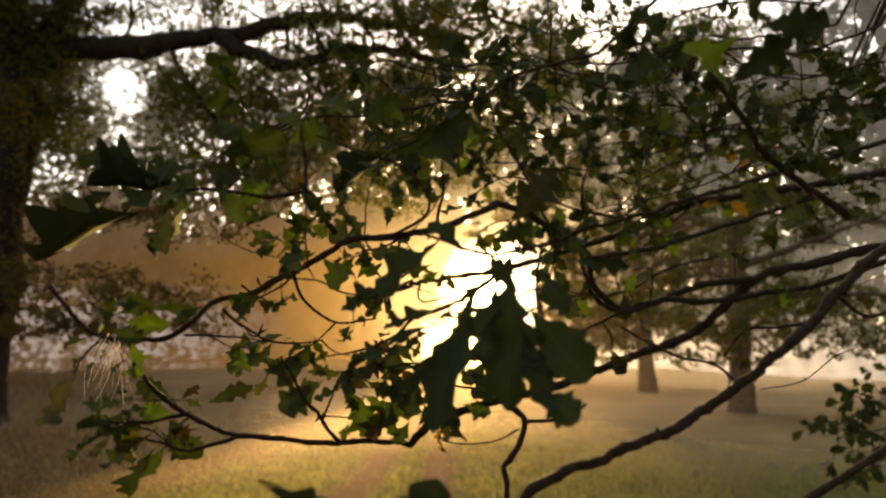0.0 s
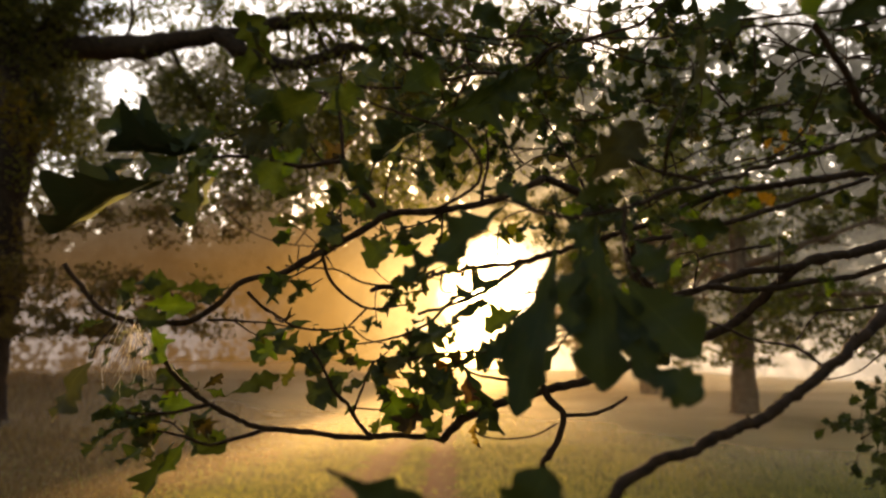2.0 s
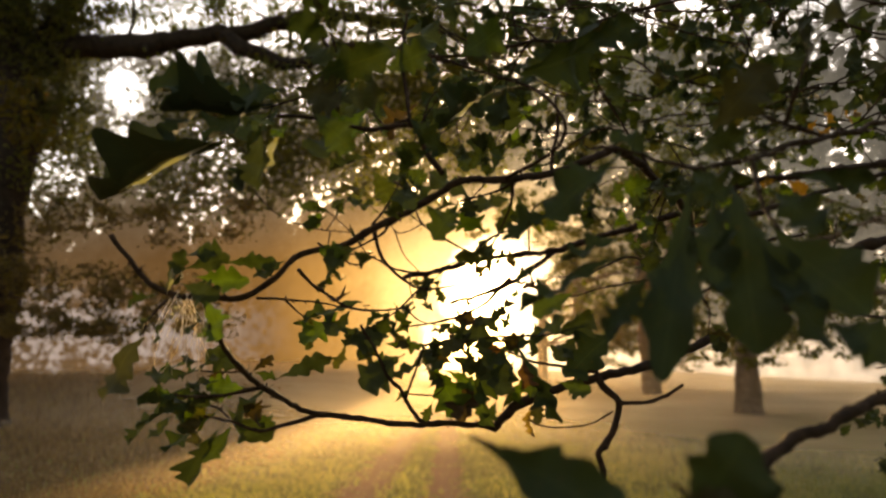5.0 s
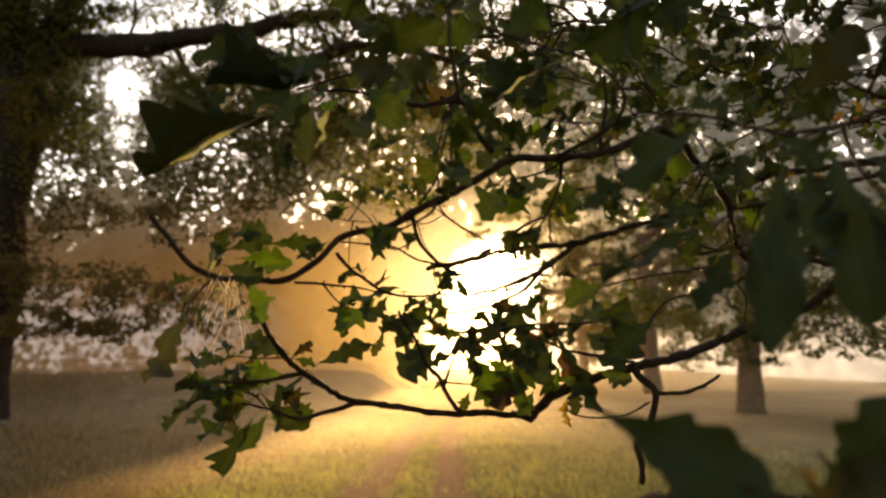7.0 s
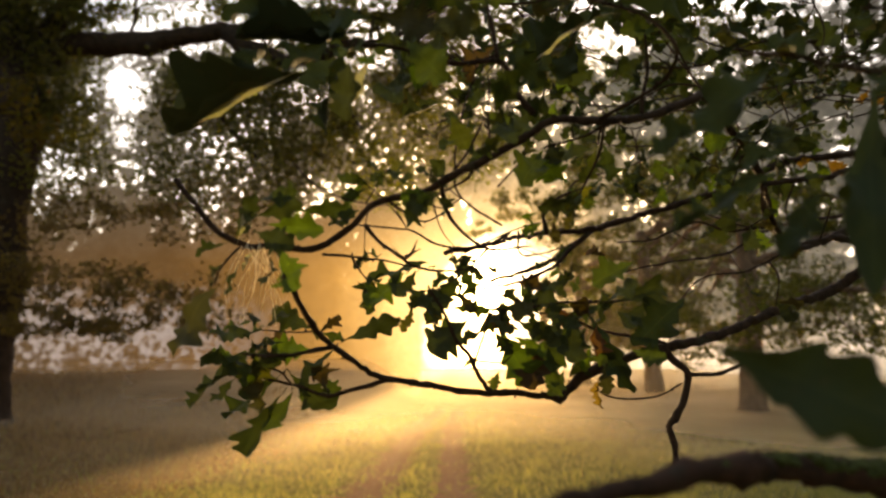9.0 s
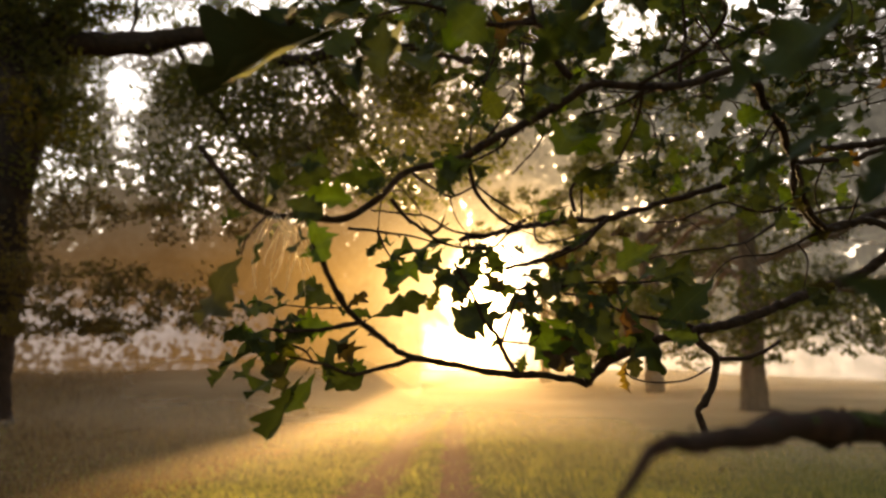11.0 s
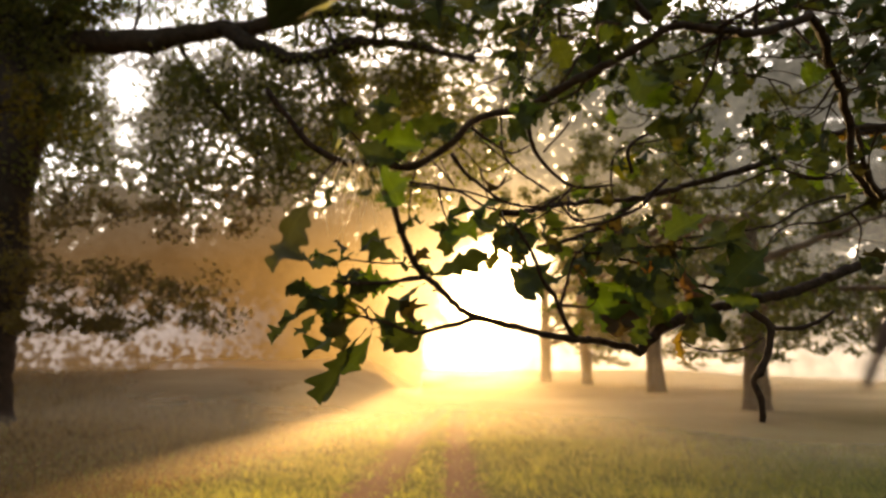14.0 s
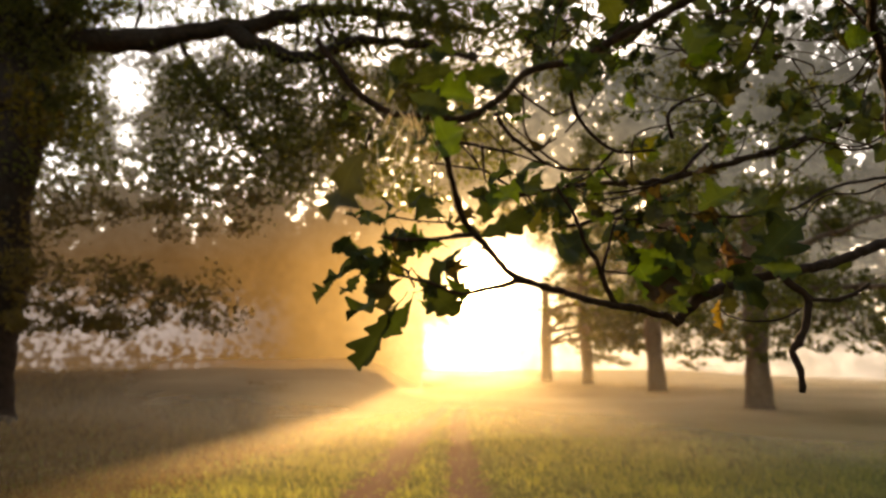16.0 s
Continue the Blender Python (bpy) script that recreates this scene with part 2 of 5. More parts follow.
def mist_material():
    """The far woods as a glowing sheet: the mist's light is painted in, golden towards the sun, grey away from it, pale
    at the foot and dissolving at the top.
    """
    m, n = material("glowing_misty_distance")
    # every point is drawn out from the eye to the same far ring, so that the woods look alike wherever their edge runs
    flat = n.add("ShaderNodeVectorMath", i1=(0.0, 0.0, 1.5))
    flat.operation = "SUBTRACT"
    n.link(n.add("ShaderNodeNewGeometry"), flat)
    split = n.link(flat, n.add("ShaderNodeSeparateXYZ"))
    reach = n.math("SQRT", n.math("ADD", n.math("POWER", n.math("ABSOLUTE", split.outputs[0]), 2.0), n.math("POWER", n.math("ABSOLUTE", split.outputs[1]), 2.0)))
    drawn = n.link(flat, n.add("ShaderNodeVectorMath"))
    drawn.operation = "SCALE"
    n.tree.links.new(n.math("DIVIDE", 90.0, reach), drawn.inputs["Scale"])
    ring = n.link(drawn, n.add("ShaderNodeVectorMath", i1=(0.0, 0.0, 1.5)))
    ring.operation = "ADD"
    at = ring.outputs[0]
    ang = n.sun_angle(at)
    xyz = n.add("ShaderNodeSeparateXYZ")
    n.tree.links.new(at, xyz.inputs[0])
    high = n.math("MULTIPLY", n.math("ARCTANGENT", n.math("DIVIDE", n.math("SUBTRACT", xyz.outputs[2], 1.5), 90.0)), 57.29578)
    turn = n.math("MULTIPLY", n.math("ARCTAN2", xyz.outputs[0], xyz.outputs[1]), 57.29578)
    puff, fine = n.noise(0.10, 6.0, 0.65, at), n.noise(0.9, 4.0, 0.7, at)
    rag = n.math("ADD", n.math("MULTIPLY", n.math("SUBTRACT", puff, 0.5), 14.0), n.math("MULTIPLY", n.math("SUBTRACT", fine, 0.5), 9.0))
    # painted glow by the angle from the sun: the wood on the sunlit side, the wood in shade, and the mist at their feet
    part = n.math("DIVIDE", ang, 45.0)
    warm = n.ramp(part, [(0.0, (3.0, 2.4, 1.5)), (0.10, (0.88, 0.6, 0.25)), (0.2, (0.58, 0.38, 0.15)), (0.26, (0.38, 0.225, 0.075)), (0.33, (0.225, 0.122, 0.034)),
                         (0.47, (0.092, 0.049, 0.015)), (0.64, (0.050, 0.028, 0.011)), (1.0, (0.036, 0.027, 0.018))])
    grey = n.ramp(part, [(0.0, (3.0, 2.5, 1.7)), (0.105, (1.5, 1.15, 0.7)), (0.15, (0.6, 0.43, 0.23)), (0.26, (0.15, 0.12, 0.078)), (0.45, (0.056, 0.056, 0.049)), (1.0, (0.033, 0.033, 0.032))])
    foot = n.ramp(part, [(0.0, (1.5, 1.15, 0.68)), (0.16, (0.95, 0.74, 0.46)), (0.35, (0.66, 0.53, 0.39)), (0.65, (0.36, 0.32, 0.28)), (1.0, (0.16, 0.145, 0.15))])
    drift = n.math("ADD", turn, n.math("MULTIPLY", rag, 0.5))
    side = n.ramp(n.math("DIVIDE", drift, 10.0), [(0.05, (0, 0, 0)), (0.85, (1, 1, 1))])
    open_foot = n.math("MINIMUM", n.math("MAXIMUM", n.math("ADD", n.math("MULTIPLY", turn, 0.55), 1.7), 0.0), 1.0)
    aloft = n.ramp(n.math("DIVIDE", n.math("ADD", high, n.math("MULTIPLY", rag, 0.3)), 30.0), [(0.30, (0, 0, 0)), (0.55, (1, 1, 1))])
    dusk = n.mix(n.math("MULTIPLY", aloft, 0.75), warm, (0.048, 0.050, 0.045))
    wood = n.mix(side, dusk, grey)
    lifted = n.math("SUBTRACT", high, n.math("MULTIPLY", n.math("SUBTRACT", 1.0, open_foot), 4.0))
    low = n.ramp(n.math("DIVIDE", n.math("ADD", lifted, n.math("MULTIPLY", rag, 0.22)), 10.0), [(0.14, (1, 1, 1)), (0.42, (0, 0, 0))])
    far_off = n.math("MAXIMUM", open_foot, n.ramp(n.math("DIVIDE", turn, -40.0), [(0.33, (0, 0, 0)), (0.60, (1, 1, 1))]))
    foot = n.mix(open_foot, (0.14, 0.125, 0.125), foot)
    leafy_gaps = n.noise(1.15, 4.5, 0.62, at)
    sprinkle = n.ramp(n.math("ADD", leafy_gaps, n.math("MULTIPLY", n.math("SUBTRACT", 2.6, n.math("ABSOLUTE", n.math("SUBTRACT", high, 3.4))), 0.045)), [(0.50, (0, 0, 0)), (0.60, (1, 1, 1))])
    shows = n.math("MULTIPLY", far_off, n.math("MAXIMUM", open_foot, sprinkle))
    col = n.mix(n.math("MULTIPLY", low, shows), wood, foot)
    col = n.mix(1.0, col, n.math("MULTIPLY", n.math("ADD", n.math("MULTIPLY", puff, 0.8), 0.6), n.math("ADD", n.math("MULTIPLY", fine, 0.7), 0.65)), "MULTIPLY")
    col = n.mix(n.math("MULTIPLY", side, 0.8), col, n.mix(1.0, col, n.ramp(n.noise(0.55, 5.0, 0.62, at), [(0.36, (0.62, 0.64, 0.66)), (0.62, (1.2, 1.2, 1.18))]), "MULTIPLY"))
    # the top dissolves into the sky; the leaves leave small gaps, more of them higher up
    left_thin = n.math("MAXIMUM", n.math("MINIMUM", n.math("MULTIPLY", n.math("SUBTRACT", n.math("ADD", high, n.math("MULTIPLY", rag, 0.5)), 13.0), 0.03), 0.06), -0.4)
    right_thin = n.math("SUBTRACT", 0.04, n.math("MULTIPLY", n.math("ABSOLUTE", n.math("SUBTRACT", high, 24.0)), 0.004))
    thin = n.math("ADD", n.math("ADD", n.math("MULTIPLY", side, right_thin), n.math("MULTIPLY", n.math("SUBTRACT", 1.0, side), left_thin)), n.math("MULTIPLY", n.math("SUBTRACT", puff, 0.5), 0.75))
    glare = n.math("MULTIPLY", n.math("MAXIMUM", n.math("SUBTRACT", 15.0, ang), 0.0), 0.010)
    specks = n.math("MULTIPLY", n.math("SUBTRACT", n.math("ADD", leafy_gaps, thin), n.math("ADD", glare, 0.635)), 14.0)
    up = n.math("DIVIDE", n.math("SUBTRACT", n.math("ADD", high, n.math("ADD", n.math("MULTIPLY", rag, 0.75), n.math("MAXIMUM", n.math("MINIMUM", n.math("MULTIPLY", turn, -0.1), 0.0), -0.8))), 25.8), 2.0)
    aside = n.math("SUBTRACT", n.math("ABSOLUTE", n.math("SUBTRACT", turn, 4.6)), 6.9)
    below = n.math("MAXIMUM", aside, n.math("SUBTRACT", high, 4.4))
    # right of the sun it stays closed: bright, yet shading the meadow
    outside = n.math("MAXIMUM", n.math("MINIMUM", n.math("SUBTRACT", ang, 5.6), below), n.math("SUBTRACT", turn, 7.0))
    burn = n.math("POWER", n.math("MAXIMUM", n.math("DIVIDE", n.math("SUBTRACT", n.math("MULTIPLY", rag, 0.25), outside), 2.9), 0.0), 1.25)
    for at_turn, at_high, wide in ((-28.5, 22.4, 2.0), (-27.9, 18.6, 0.9)):
        off = n.math("SQRT", n.math("ADD", n.math("POWER", n.math("ABSOLUTE", n.math("SUBTRACT", turn, at_turn)), 2.0), n.math("POWER", n.math("ABSOLUTE", n.math("SUBTRACT", high, at_high)), 2.0)))
        specks = n.math("MAXIMUM", specks, n.math("SUBTRACT", wide, n.math("ADD", off, n.math("MULTIPLY", rag, 0.35))))
    clear = n.math("MINIMUM", n.math("MAXIMUM", n.math("MAXIMUM", up, specks), burn), 1.0)
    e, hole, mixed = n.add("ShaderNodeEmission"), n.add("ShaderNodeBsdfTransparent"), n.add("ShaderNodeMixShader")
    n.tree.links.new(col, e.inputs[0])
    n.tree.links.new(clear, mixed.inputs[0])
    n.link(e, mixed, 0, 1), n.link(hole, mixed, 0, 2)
    n.link(mixed, n.add("ShaderNodeOutputMaterial"))
    return m


# ---- mesh helpers ----
def mesh_from(name, verts, faces, mat, smooth=True):
    me = bpy.data.meshes.new(name)
    me.from_pydata([tuple(v) for v in verts], [], faces)
    me.materials.append(mat)
    if smooth:
        me.polygons.foreach_set("use_smooth", [True] * len(me.polygons))
    me.update()
    return me


def child(name, me, parent, label="", kind=""):
    ob = new(name, me)
    ob.parent = parent
    return tagged(ob, label=label, kind=kind)


def thing(name, at, label, category, group="", kind=""):
    ob = new(name)
    ob.location = at
    ob.empty_display_size = 0.2
    return tagged(ob, label, category, group, kind)


def spline(points, step):
    """Even points along a smooth curve through the given ones."""
    p = [np.array(q, float) for q in points]
    p = [2 * p[0] - p[1]] + p + [2 * p[-1] - p[-2]]
    out = []
    for k in range(1, len(p) - 2):
        a, b, c, d = p[k - 1:k + 3]
        count = max(2, int(np.linalg.norm(c - b) / step))
        for j in range(count):
            t = j / count
            out.append(0.5 * (2 * b + (c - a) * t + (2 * a - 5 * b + 4 * c - d) * t * t + (3 * b - a - 3 * c + d) * t ** 3))
    out.append(p[-2])
    return np.array(out)


class Tubes:
    """Gathers tapered, knotty round shoots into one mesh."""

    def __init__(self, sides=8):
        self.verts, self.faces, self.sides = [], [], sides

    def add(self, line, r0, r1, rough=0.12, knots=0.0, seed=0):
        rng = np.random.RandomState(seed)
        n, k = len(line), self.sides
        way = np.gradient(line, axis=0)
        way /= np.linalg.norm(way, axis=1)[:, None] + 1e-9
        side = np.cross(way[0], (0.3, 0.2, 0.93))
        start = len(self.verts)
        length = np.concatenate(([0], np.cumsum(np.linalg.norm(np.diff(line, axis=0), axis=1))))
        total = length[-1]
        swell = np.ones(n)
        for _ in range(int(knots)):
            c, h = rng.uniform(0, total), rng.uniform(0.04, 0.26)
            swell += h * np.exp(-((length - c) / (1.3 * max(r0, r1))) ** 2)
        for i in range(n):
            side = side - way[i] * np.dot(side, way[i])
            side /= np.linalg.norm(side) + 1e-9
            other = np.cross(way[i], side)
            r = (r0 + (r1 - r0) * length[i] / total) * swell[i]
            jit = 1 + rough * rng.uniform(-1, 1, k)
            for j in range(k):
                a = 2 * math.pi * j / k
                self.verts.append(line[i] + r * jit[j] * (math.cos(a) * side + math.sin(a) * other))
        for i in range(n - 1):
            for j in range(k):
                a, b = start + i * k + j, start + i * k + (j + 1) % k
                self.faces.append((a, b, b + k, a + k))
        self.faces.append(tuple(range(start + k - 1, start - 1, -1)))
        self.faces.append(tuple(range(start + (n - 1) * k, start + n * k)))

    def mesh(self, name, mat):
        return mesh_from(name, self.verts, self.faces, mat)


def oak_leaf_mesh(name, seed, mat, curl, fold, rows_wanted=52, wring=0.28, cut=0.44):
    """A lobed oak leaf along +y, one metre long, with stalk, rib, fold and curl."""
    rng = np.random.RandomState(seed)
    rows, verts, faces = rows_wanted, [], []
    lobes, shift = rng.uniform(3.8, 5.0), rng.uniform(-0.4, 0.4)
    swell = rng.uniform(0.72, 1.18, (2, 8))
    twist = rng.uniform(-1, 1) * wring
    wavy = 0.28 if wring > 0.1 else 0.2
    cup, dent = rng.uniform(-0.9, 0.9) * (1.0 if wring > 0.1 else 0.4), rng.uniform(0.02, 0.07)

    def bent(x, y):
        z = fold * abs(x) * 1.5 + cup * x * x * 2 + dent * math.sin(5 * y + 11 * x + seed) + curl * (y - 0.15) ** 2 + 0.03 * math.sin(9 * y + seed) + wavy * abs(x) * math.sin(17 * y + seed + (1.5 if x > 0 else 0))
        a = twist * y
        return (x * math.cos(a) - z * math.sin(a), y - 0.25 * abs(curl) * y * y, x * math.sin(a) + z * math.cos(a))

    for i in range(rows + 1):
        s = i / rows
        y = 0.10 + 0.90 * s
        env = 0.275 * (math.sin(math.pi * s ** 1.35) ** 0.62 * min(1.0, 0.34 + s * 1.5) if 0 < s < 1 else 0.0) + 0.006
        for side in (-1, 1):
            ph = lobes * s ** 0.9 + shift + (0.35 if side > 0 else 0)
            k = int(ph + 1)
            lobe = (0.5 - 0.5 * math.cos(2 * math.pi * (ph % 1.0) ** 1.12)) ** 0.7 * swell[int(side > 0)][k % 8]
            reach = env * (1.04 - cut + cut * lobe)
            verts.append(bent(side * reach, y + 0.06 * lobe * (env / 0.275) * (1 - s)))
            verts.append(bent(side * reach * 0.5, y))
        verts.append(bent(0, y))
    for i in range(rows):
        a, b = i * 5, i * 5 + 5
        for u, v in ((0, 1), (1, 4), (4, 3), (3, 2)):
            faces.append((a + u, a + v, b + v, b + u))
    k = len(verts)
    for y, r in ((0.0, 0.012), (0.05, 0.009), (0.1, 0.008)):
        for j in range(4):
            verts.append((r * math.cos(j * 1.5708), y, r * math.sin(j * 1.5708)))
    for i in range(2):
        for j in range(4):
            faces.append((k + i * 4 + j, k + i * 4 + (j + 1) % 4, k + i * 4 + 4 + (j + 1) % 4, k + i * 4 + 4 + j))
    return mesh_from(name, verts, faces, mat)


LEAVES = {"green": [oak_leaf_mesh("leaf", 3 + k, LEAF, c, f) for k, (c, f) in enumerate(((0.1, 0.1), (-0.25, 0.25), (0.35, 0.15), (-0.1, 0.4), (0.5, 0.3), (-0.45, 0.1)))],
          "fresh": [oak_leaf_mesh("leaf", 43 + k, LEAF_FRESH, c, f) for k, (c, f) in enumerate(((0.1, 0.12), (-0.2, 0.25), (0.3, 0.15), (-0.1, 0.35), (0.45, 0.25)))],
          "broad": [oak_leaf_mesh("leaf", 53 + k, LEAF_DARK, c, f, 60, 0.12, 0.52) for k, (c, f) in enumerate(((0.06, 0.10), (-0.10, 0.16), (0.14, 0.22), (-0.04, 0.06)))],
          "flat": [oak_leaf_mesh("leaf", 83 + k, LEAF_DARK, c, f, 60, 0.03, 0.30) for k, (c, f) in enumerate(((0.03, 0.06), (-0.04, 0.10), (0.02, 0.16)))],
          "folded": [oak_leaf_mesh("leaf", 103 + k, LEAF_DARK, 0.03, 0.66, 60, 0.12, 0.34) for k in range(2)],
          "hanging": [oak_leaf_mesh("leaf", 93 + k, LEAF, c, f, 60, 0.06) for k, (c, f) in enumerate(((0.05, 0.12), (-0.06, 0.16)))],
          "amber": [oak_leaf_mesh("leaf", 63 + k, LEAF_AMBER, c, f) for k, (c, f) in enumerate(((0.2, 0.2), (-0.3, 0.3)))],
          "yellow": [oak_leaf_mesh("leaf", 13 + k, LEAF_YELLOW, c, f) for k, (c, f) in enumerate(((0.15, 0.1), (-0.3, 0.25), (0.3, 0.3)))],
          "straw": [oak_leaf_mesh("leaf", 73 + k, LEAF_STRAW, c, f, 40, 0.5) for k, (c, f) in enumerate(((0.3, 0.5), (-0.4, 0.3)))],
          "rust": [oak_leaf_mesh("leaf", 76 + k, LEAF_RUST, c, f) for k, (c, f) in enumerate(((0.2, 0.2), (-0.25, 0.3)))],
          "brown": [oak_leaf_mesh("leaf", 23 + k, LEAF_BROWN, c, f) for k, (c, f) in enumerate(((0.6, 0.5), (-0.6, 0.4)))]}
MASS = [oak_leaf_mesh("leaf", 33 + k, LEAF_MASS, c, f, 28) for k, (c, f) in enumerate(((0.15, 0.15), (-0.3, 0.25), (0.4, 0.2)))]
MASS_DATA = [(np.array([v.co[:] for v in me.vertices]), [tuple(p.vertices) for p in me.polygons]) for me in MASS]


def leaf_pose(base, tip, roll, broad=1.0):
    """Stands a leaf from base to tip; at roll 0 it turns its face to the south."""
    b, t = Vector(base), Vector(tip)
    y = t - b
    size = y.length
    y.normalize()
    z = Vector((0, -1, 0.12))
    z = (z - y * z.dot(y))
    if z.length < 0.05:
        z = Vector((0, 0, 1)) - y * y.z
    z.normalize()
    x = y.cross(z)
    m = Matrix((x, y, z)).transposed()
    m = m @ Matrix.Rotation(radians(roll), 3, "Y")
    return Matrix.Translation(b) @ m.to_4x4() @ Matrix.Diagonal((size * broad, size, size * min(1.0, broad * 1.8), 1))


leaf_count = [0]


def leaf(parent, base, tip, roll=0.0, kind="green", broad=1.0, variant=None):
    pick = LEAVES[kind]
    me = pick[(leaf_count[0] if variant is None else variant) % len(pick)]
    leaf_count[0] += 1
    ob = child("leaf", me, parent, "yellow-green oak leaf" if kind == "yellow" else "withered brown oak leaf" if kind == "brown" else "amber autumn oak leaf" if kind == "amber" else "pale strip for dried oak leaves and painted sunlit rims" if kind == "straw" else "rust-stained oak leaf" if kind == "rust" else "")
    ob.matrix_basis = leaf_pose(base, tip, roll, broad)
    return ob


def leafy(spots, name, parent, label):
    """Many leaves too small to pick apart, joined into one mesh."""
    verts, faces = [], []
    base = 0
    for k, (b, t, roll, broad) in enumerate(spots):
        v, f = MASS_DATA[k % len(MASS_DATA)]
        m = np.array(leaf_pose(b, t, roll, broad))
        verts.append(v @ m[:3, :3].T + m[:3, 3])
        faces.extend([tuple(i + base for i in q) for q in f])
        base += len(v)
    return child(name, mesh_from(name, np.concatenate(verts), faces, LEAF_MASS), parent, label, "stuff")


# ---- ground ----
def ground_height(x, y):
    h = 0.10 * math.sin(x * 0.23 + 1.0) * math.sin(y * 0.17) + 0.05 * math.sin(x * 0.71) * math.cos(y * 0.53)
    h *= min(1.0, max(0.0, (90 - math.hypot(x, y)) / 60))
    up, out = min(1.0, max(0.0, (y - 18) / 20)), min(1.0, max(0.0, (-x - 0.9 - 0.02 * y) / 3.6))
    h += 1.6 * up * up * (3 - 2 * up) * out * out * (3 - 2 * out)
    if y < 45:
        for s in (-1, 1):
            h -= 0.12 * math.exp(-((x - rut_x(s, y)) / (0.30 if s < 0 else 0.22)) ** 2)
        h += 0.05 * math.exp(-((x - rut_x(-1, y) * 0.5 - rut_x(1, y) * 0.5) / 0.35) ** 2)
    return h


def painted_haze(x, y):
    """How much brown is painted on the ground for warm shaded haze: all of it beside the track, away from the sunlit
    strip.
    """
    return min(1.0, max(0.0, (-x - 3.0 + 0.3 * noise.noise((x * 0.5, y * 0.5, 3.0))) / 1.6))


def build_ground():
    xs = np.concatenate((-np.geomspace(3000, 12, 26), np.linspace(-11, -2.4, 36), np.linspace(-2.2, 2.2, 74), np.linspace(2.4, 14, 42), np.geomspace(15, 3000, 26)))
    ys = np.concatenate((-np.geomspace(3000, 4, 18), np.linspace(-2, 4, 9), np.linspace(4.3, 30, 120), np.geomspace(31, 3000, 36)))
    verts = [(x, y, ground_height(x, y)) for y in ys for x in xs]
    nx = len(xs)
    faces = [(j * nx + i, j * nx + i + 1, (j + 1) * nx + i + 1, (j + 1) * nx + i) for j in range(len(ys) - 1) for i in range(nx - 1)]
    me = mesh_from("ground", verts, faces, ground_material())
    worn = me.attributes.new("worn", "FLOAT", "POINT")
    worn.data.foreach_set("value", [max(math.exp(-((x - rut_x(s, y)) / (0.46 if s < 0 else 0.32)) ** 2) for s in (-1, 1)) if -40 < y < 60 else 0.0 for x, y, _ in verts])
    haze_mask = me.attributes.new("painted_haze", "FLOAT", "POINT")
    haze_mask.data.foreach_set("value", [painted_haze(x, y) for x, y, _ in verts])
    tagged(new("ground", me), "dewy meadow with a two-rutted earth track", "ground", kind="structure")


build_ground()


def build_grass():
    """Long wet grass on the meadow, thin in the ruts."""
    rng = np.random.RandomState(5)
    verts, faces = [], []
    count = 0
    while count < 160000:
        y = 4.6 + 28 * rng.rand() ** 1.6 if count < 135000 else rng.uniform(-5.0, 6.0)
        x = rng.uniform(-0.78 * y - 1.0, 0.78 * y + 0.6) if count < 135000 else rng.uniform(-7.0, 6.0)
        gap = min(abs(x - rut_x(s, y)) for s in (-1, 1))
        if (gap < 0.22 and rng.rand() < 0.8) or rng.rand() < 0.85 * painted_haze(x, y):
            count += 1
            continue
        tall = rng.uniform(0.03, 0.095) * (0.55 if gap < 0.45 else 1.0) * (1 + 0.5 * noise.noise((x * 0.8, y * 0.8, 0)) + 2.2 * max(0.0, noise.noise((x * 2.1, y * 1.3, 7.0)) - 0.05))
        wide = rng.uniform(0.0025, 0.005) * (1 + y / 16)
        a, lean = rng.uniform(0, 6.283), rng.uniform(0.1, 0.7) * tall
        dx, dy = math.cos(a), math.sin(a)
        b = rng.uniform(0, 6.283)
        lx, ly = lean * math.cos(b), lean * math.sin(b)
        z = ground_height(x, y) - 0.01
        k = len(verts)
        verts += [(x - dx * wide, y - dy * wide, z), (x + dx * wide, y + dy * wide, z), (x + lx * 0.4 + dx * wide * 0.7, y + ly * 0.4 + dy * wide * 0.7, z + tall * 0.6),
                  (x + lx * 0.4 - dx * wide * 0.7, y + ly * 0.4 - dy * wide * 0.7, z + tall * 0.6), (x + lx, y + ly, z + tall)]
        faces += [(k, k + 1, k + 2, k + 3), (k + 3, k + 2, k + 4)]
        count += 1
    tagged(new("meadow_grass", mesh_from("meadow_grass", verts, faces, grass_material(), False)), "long dewy grass on the meadow, lit by low sun", "grass", kind="stuff")


build_grass()


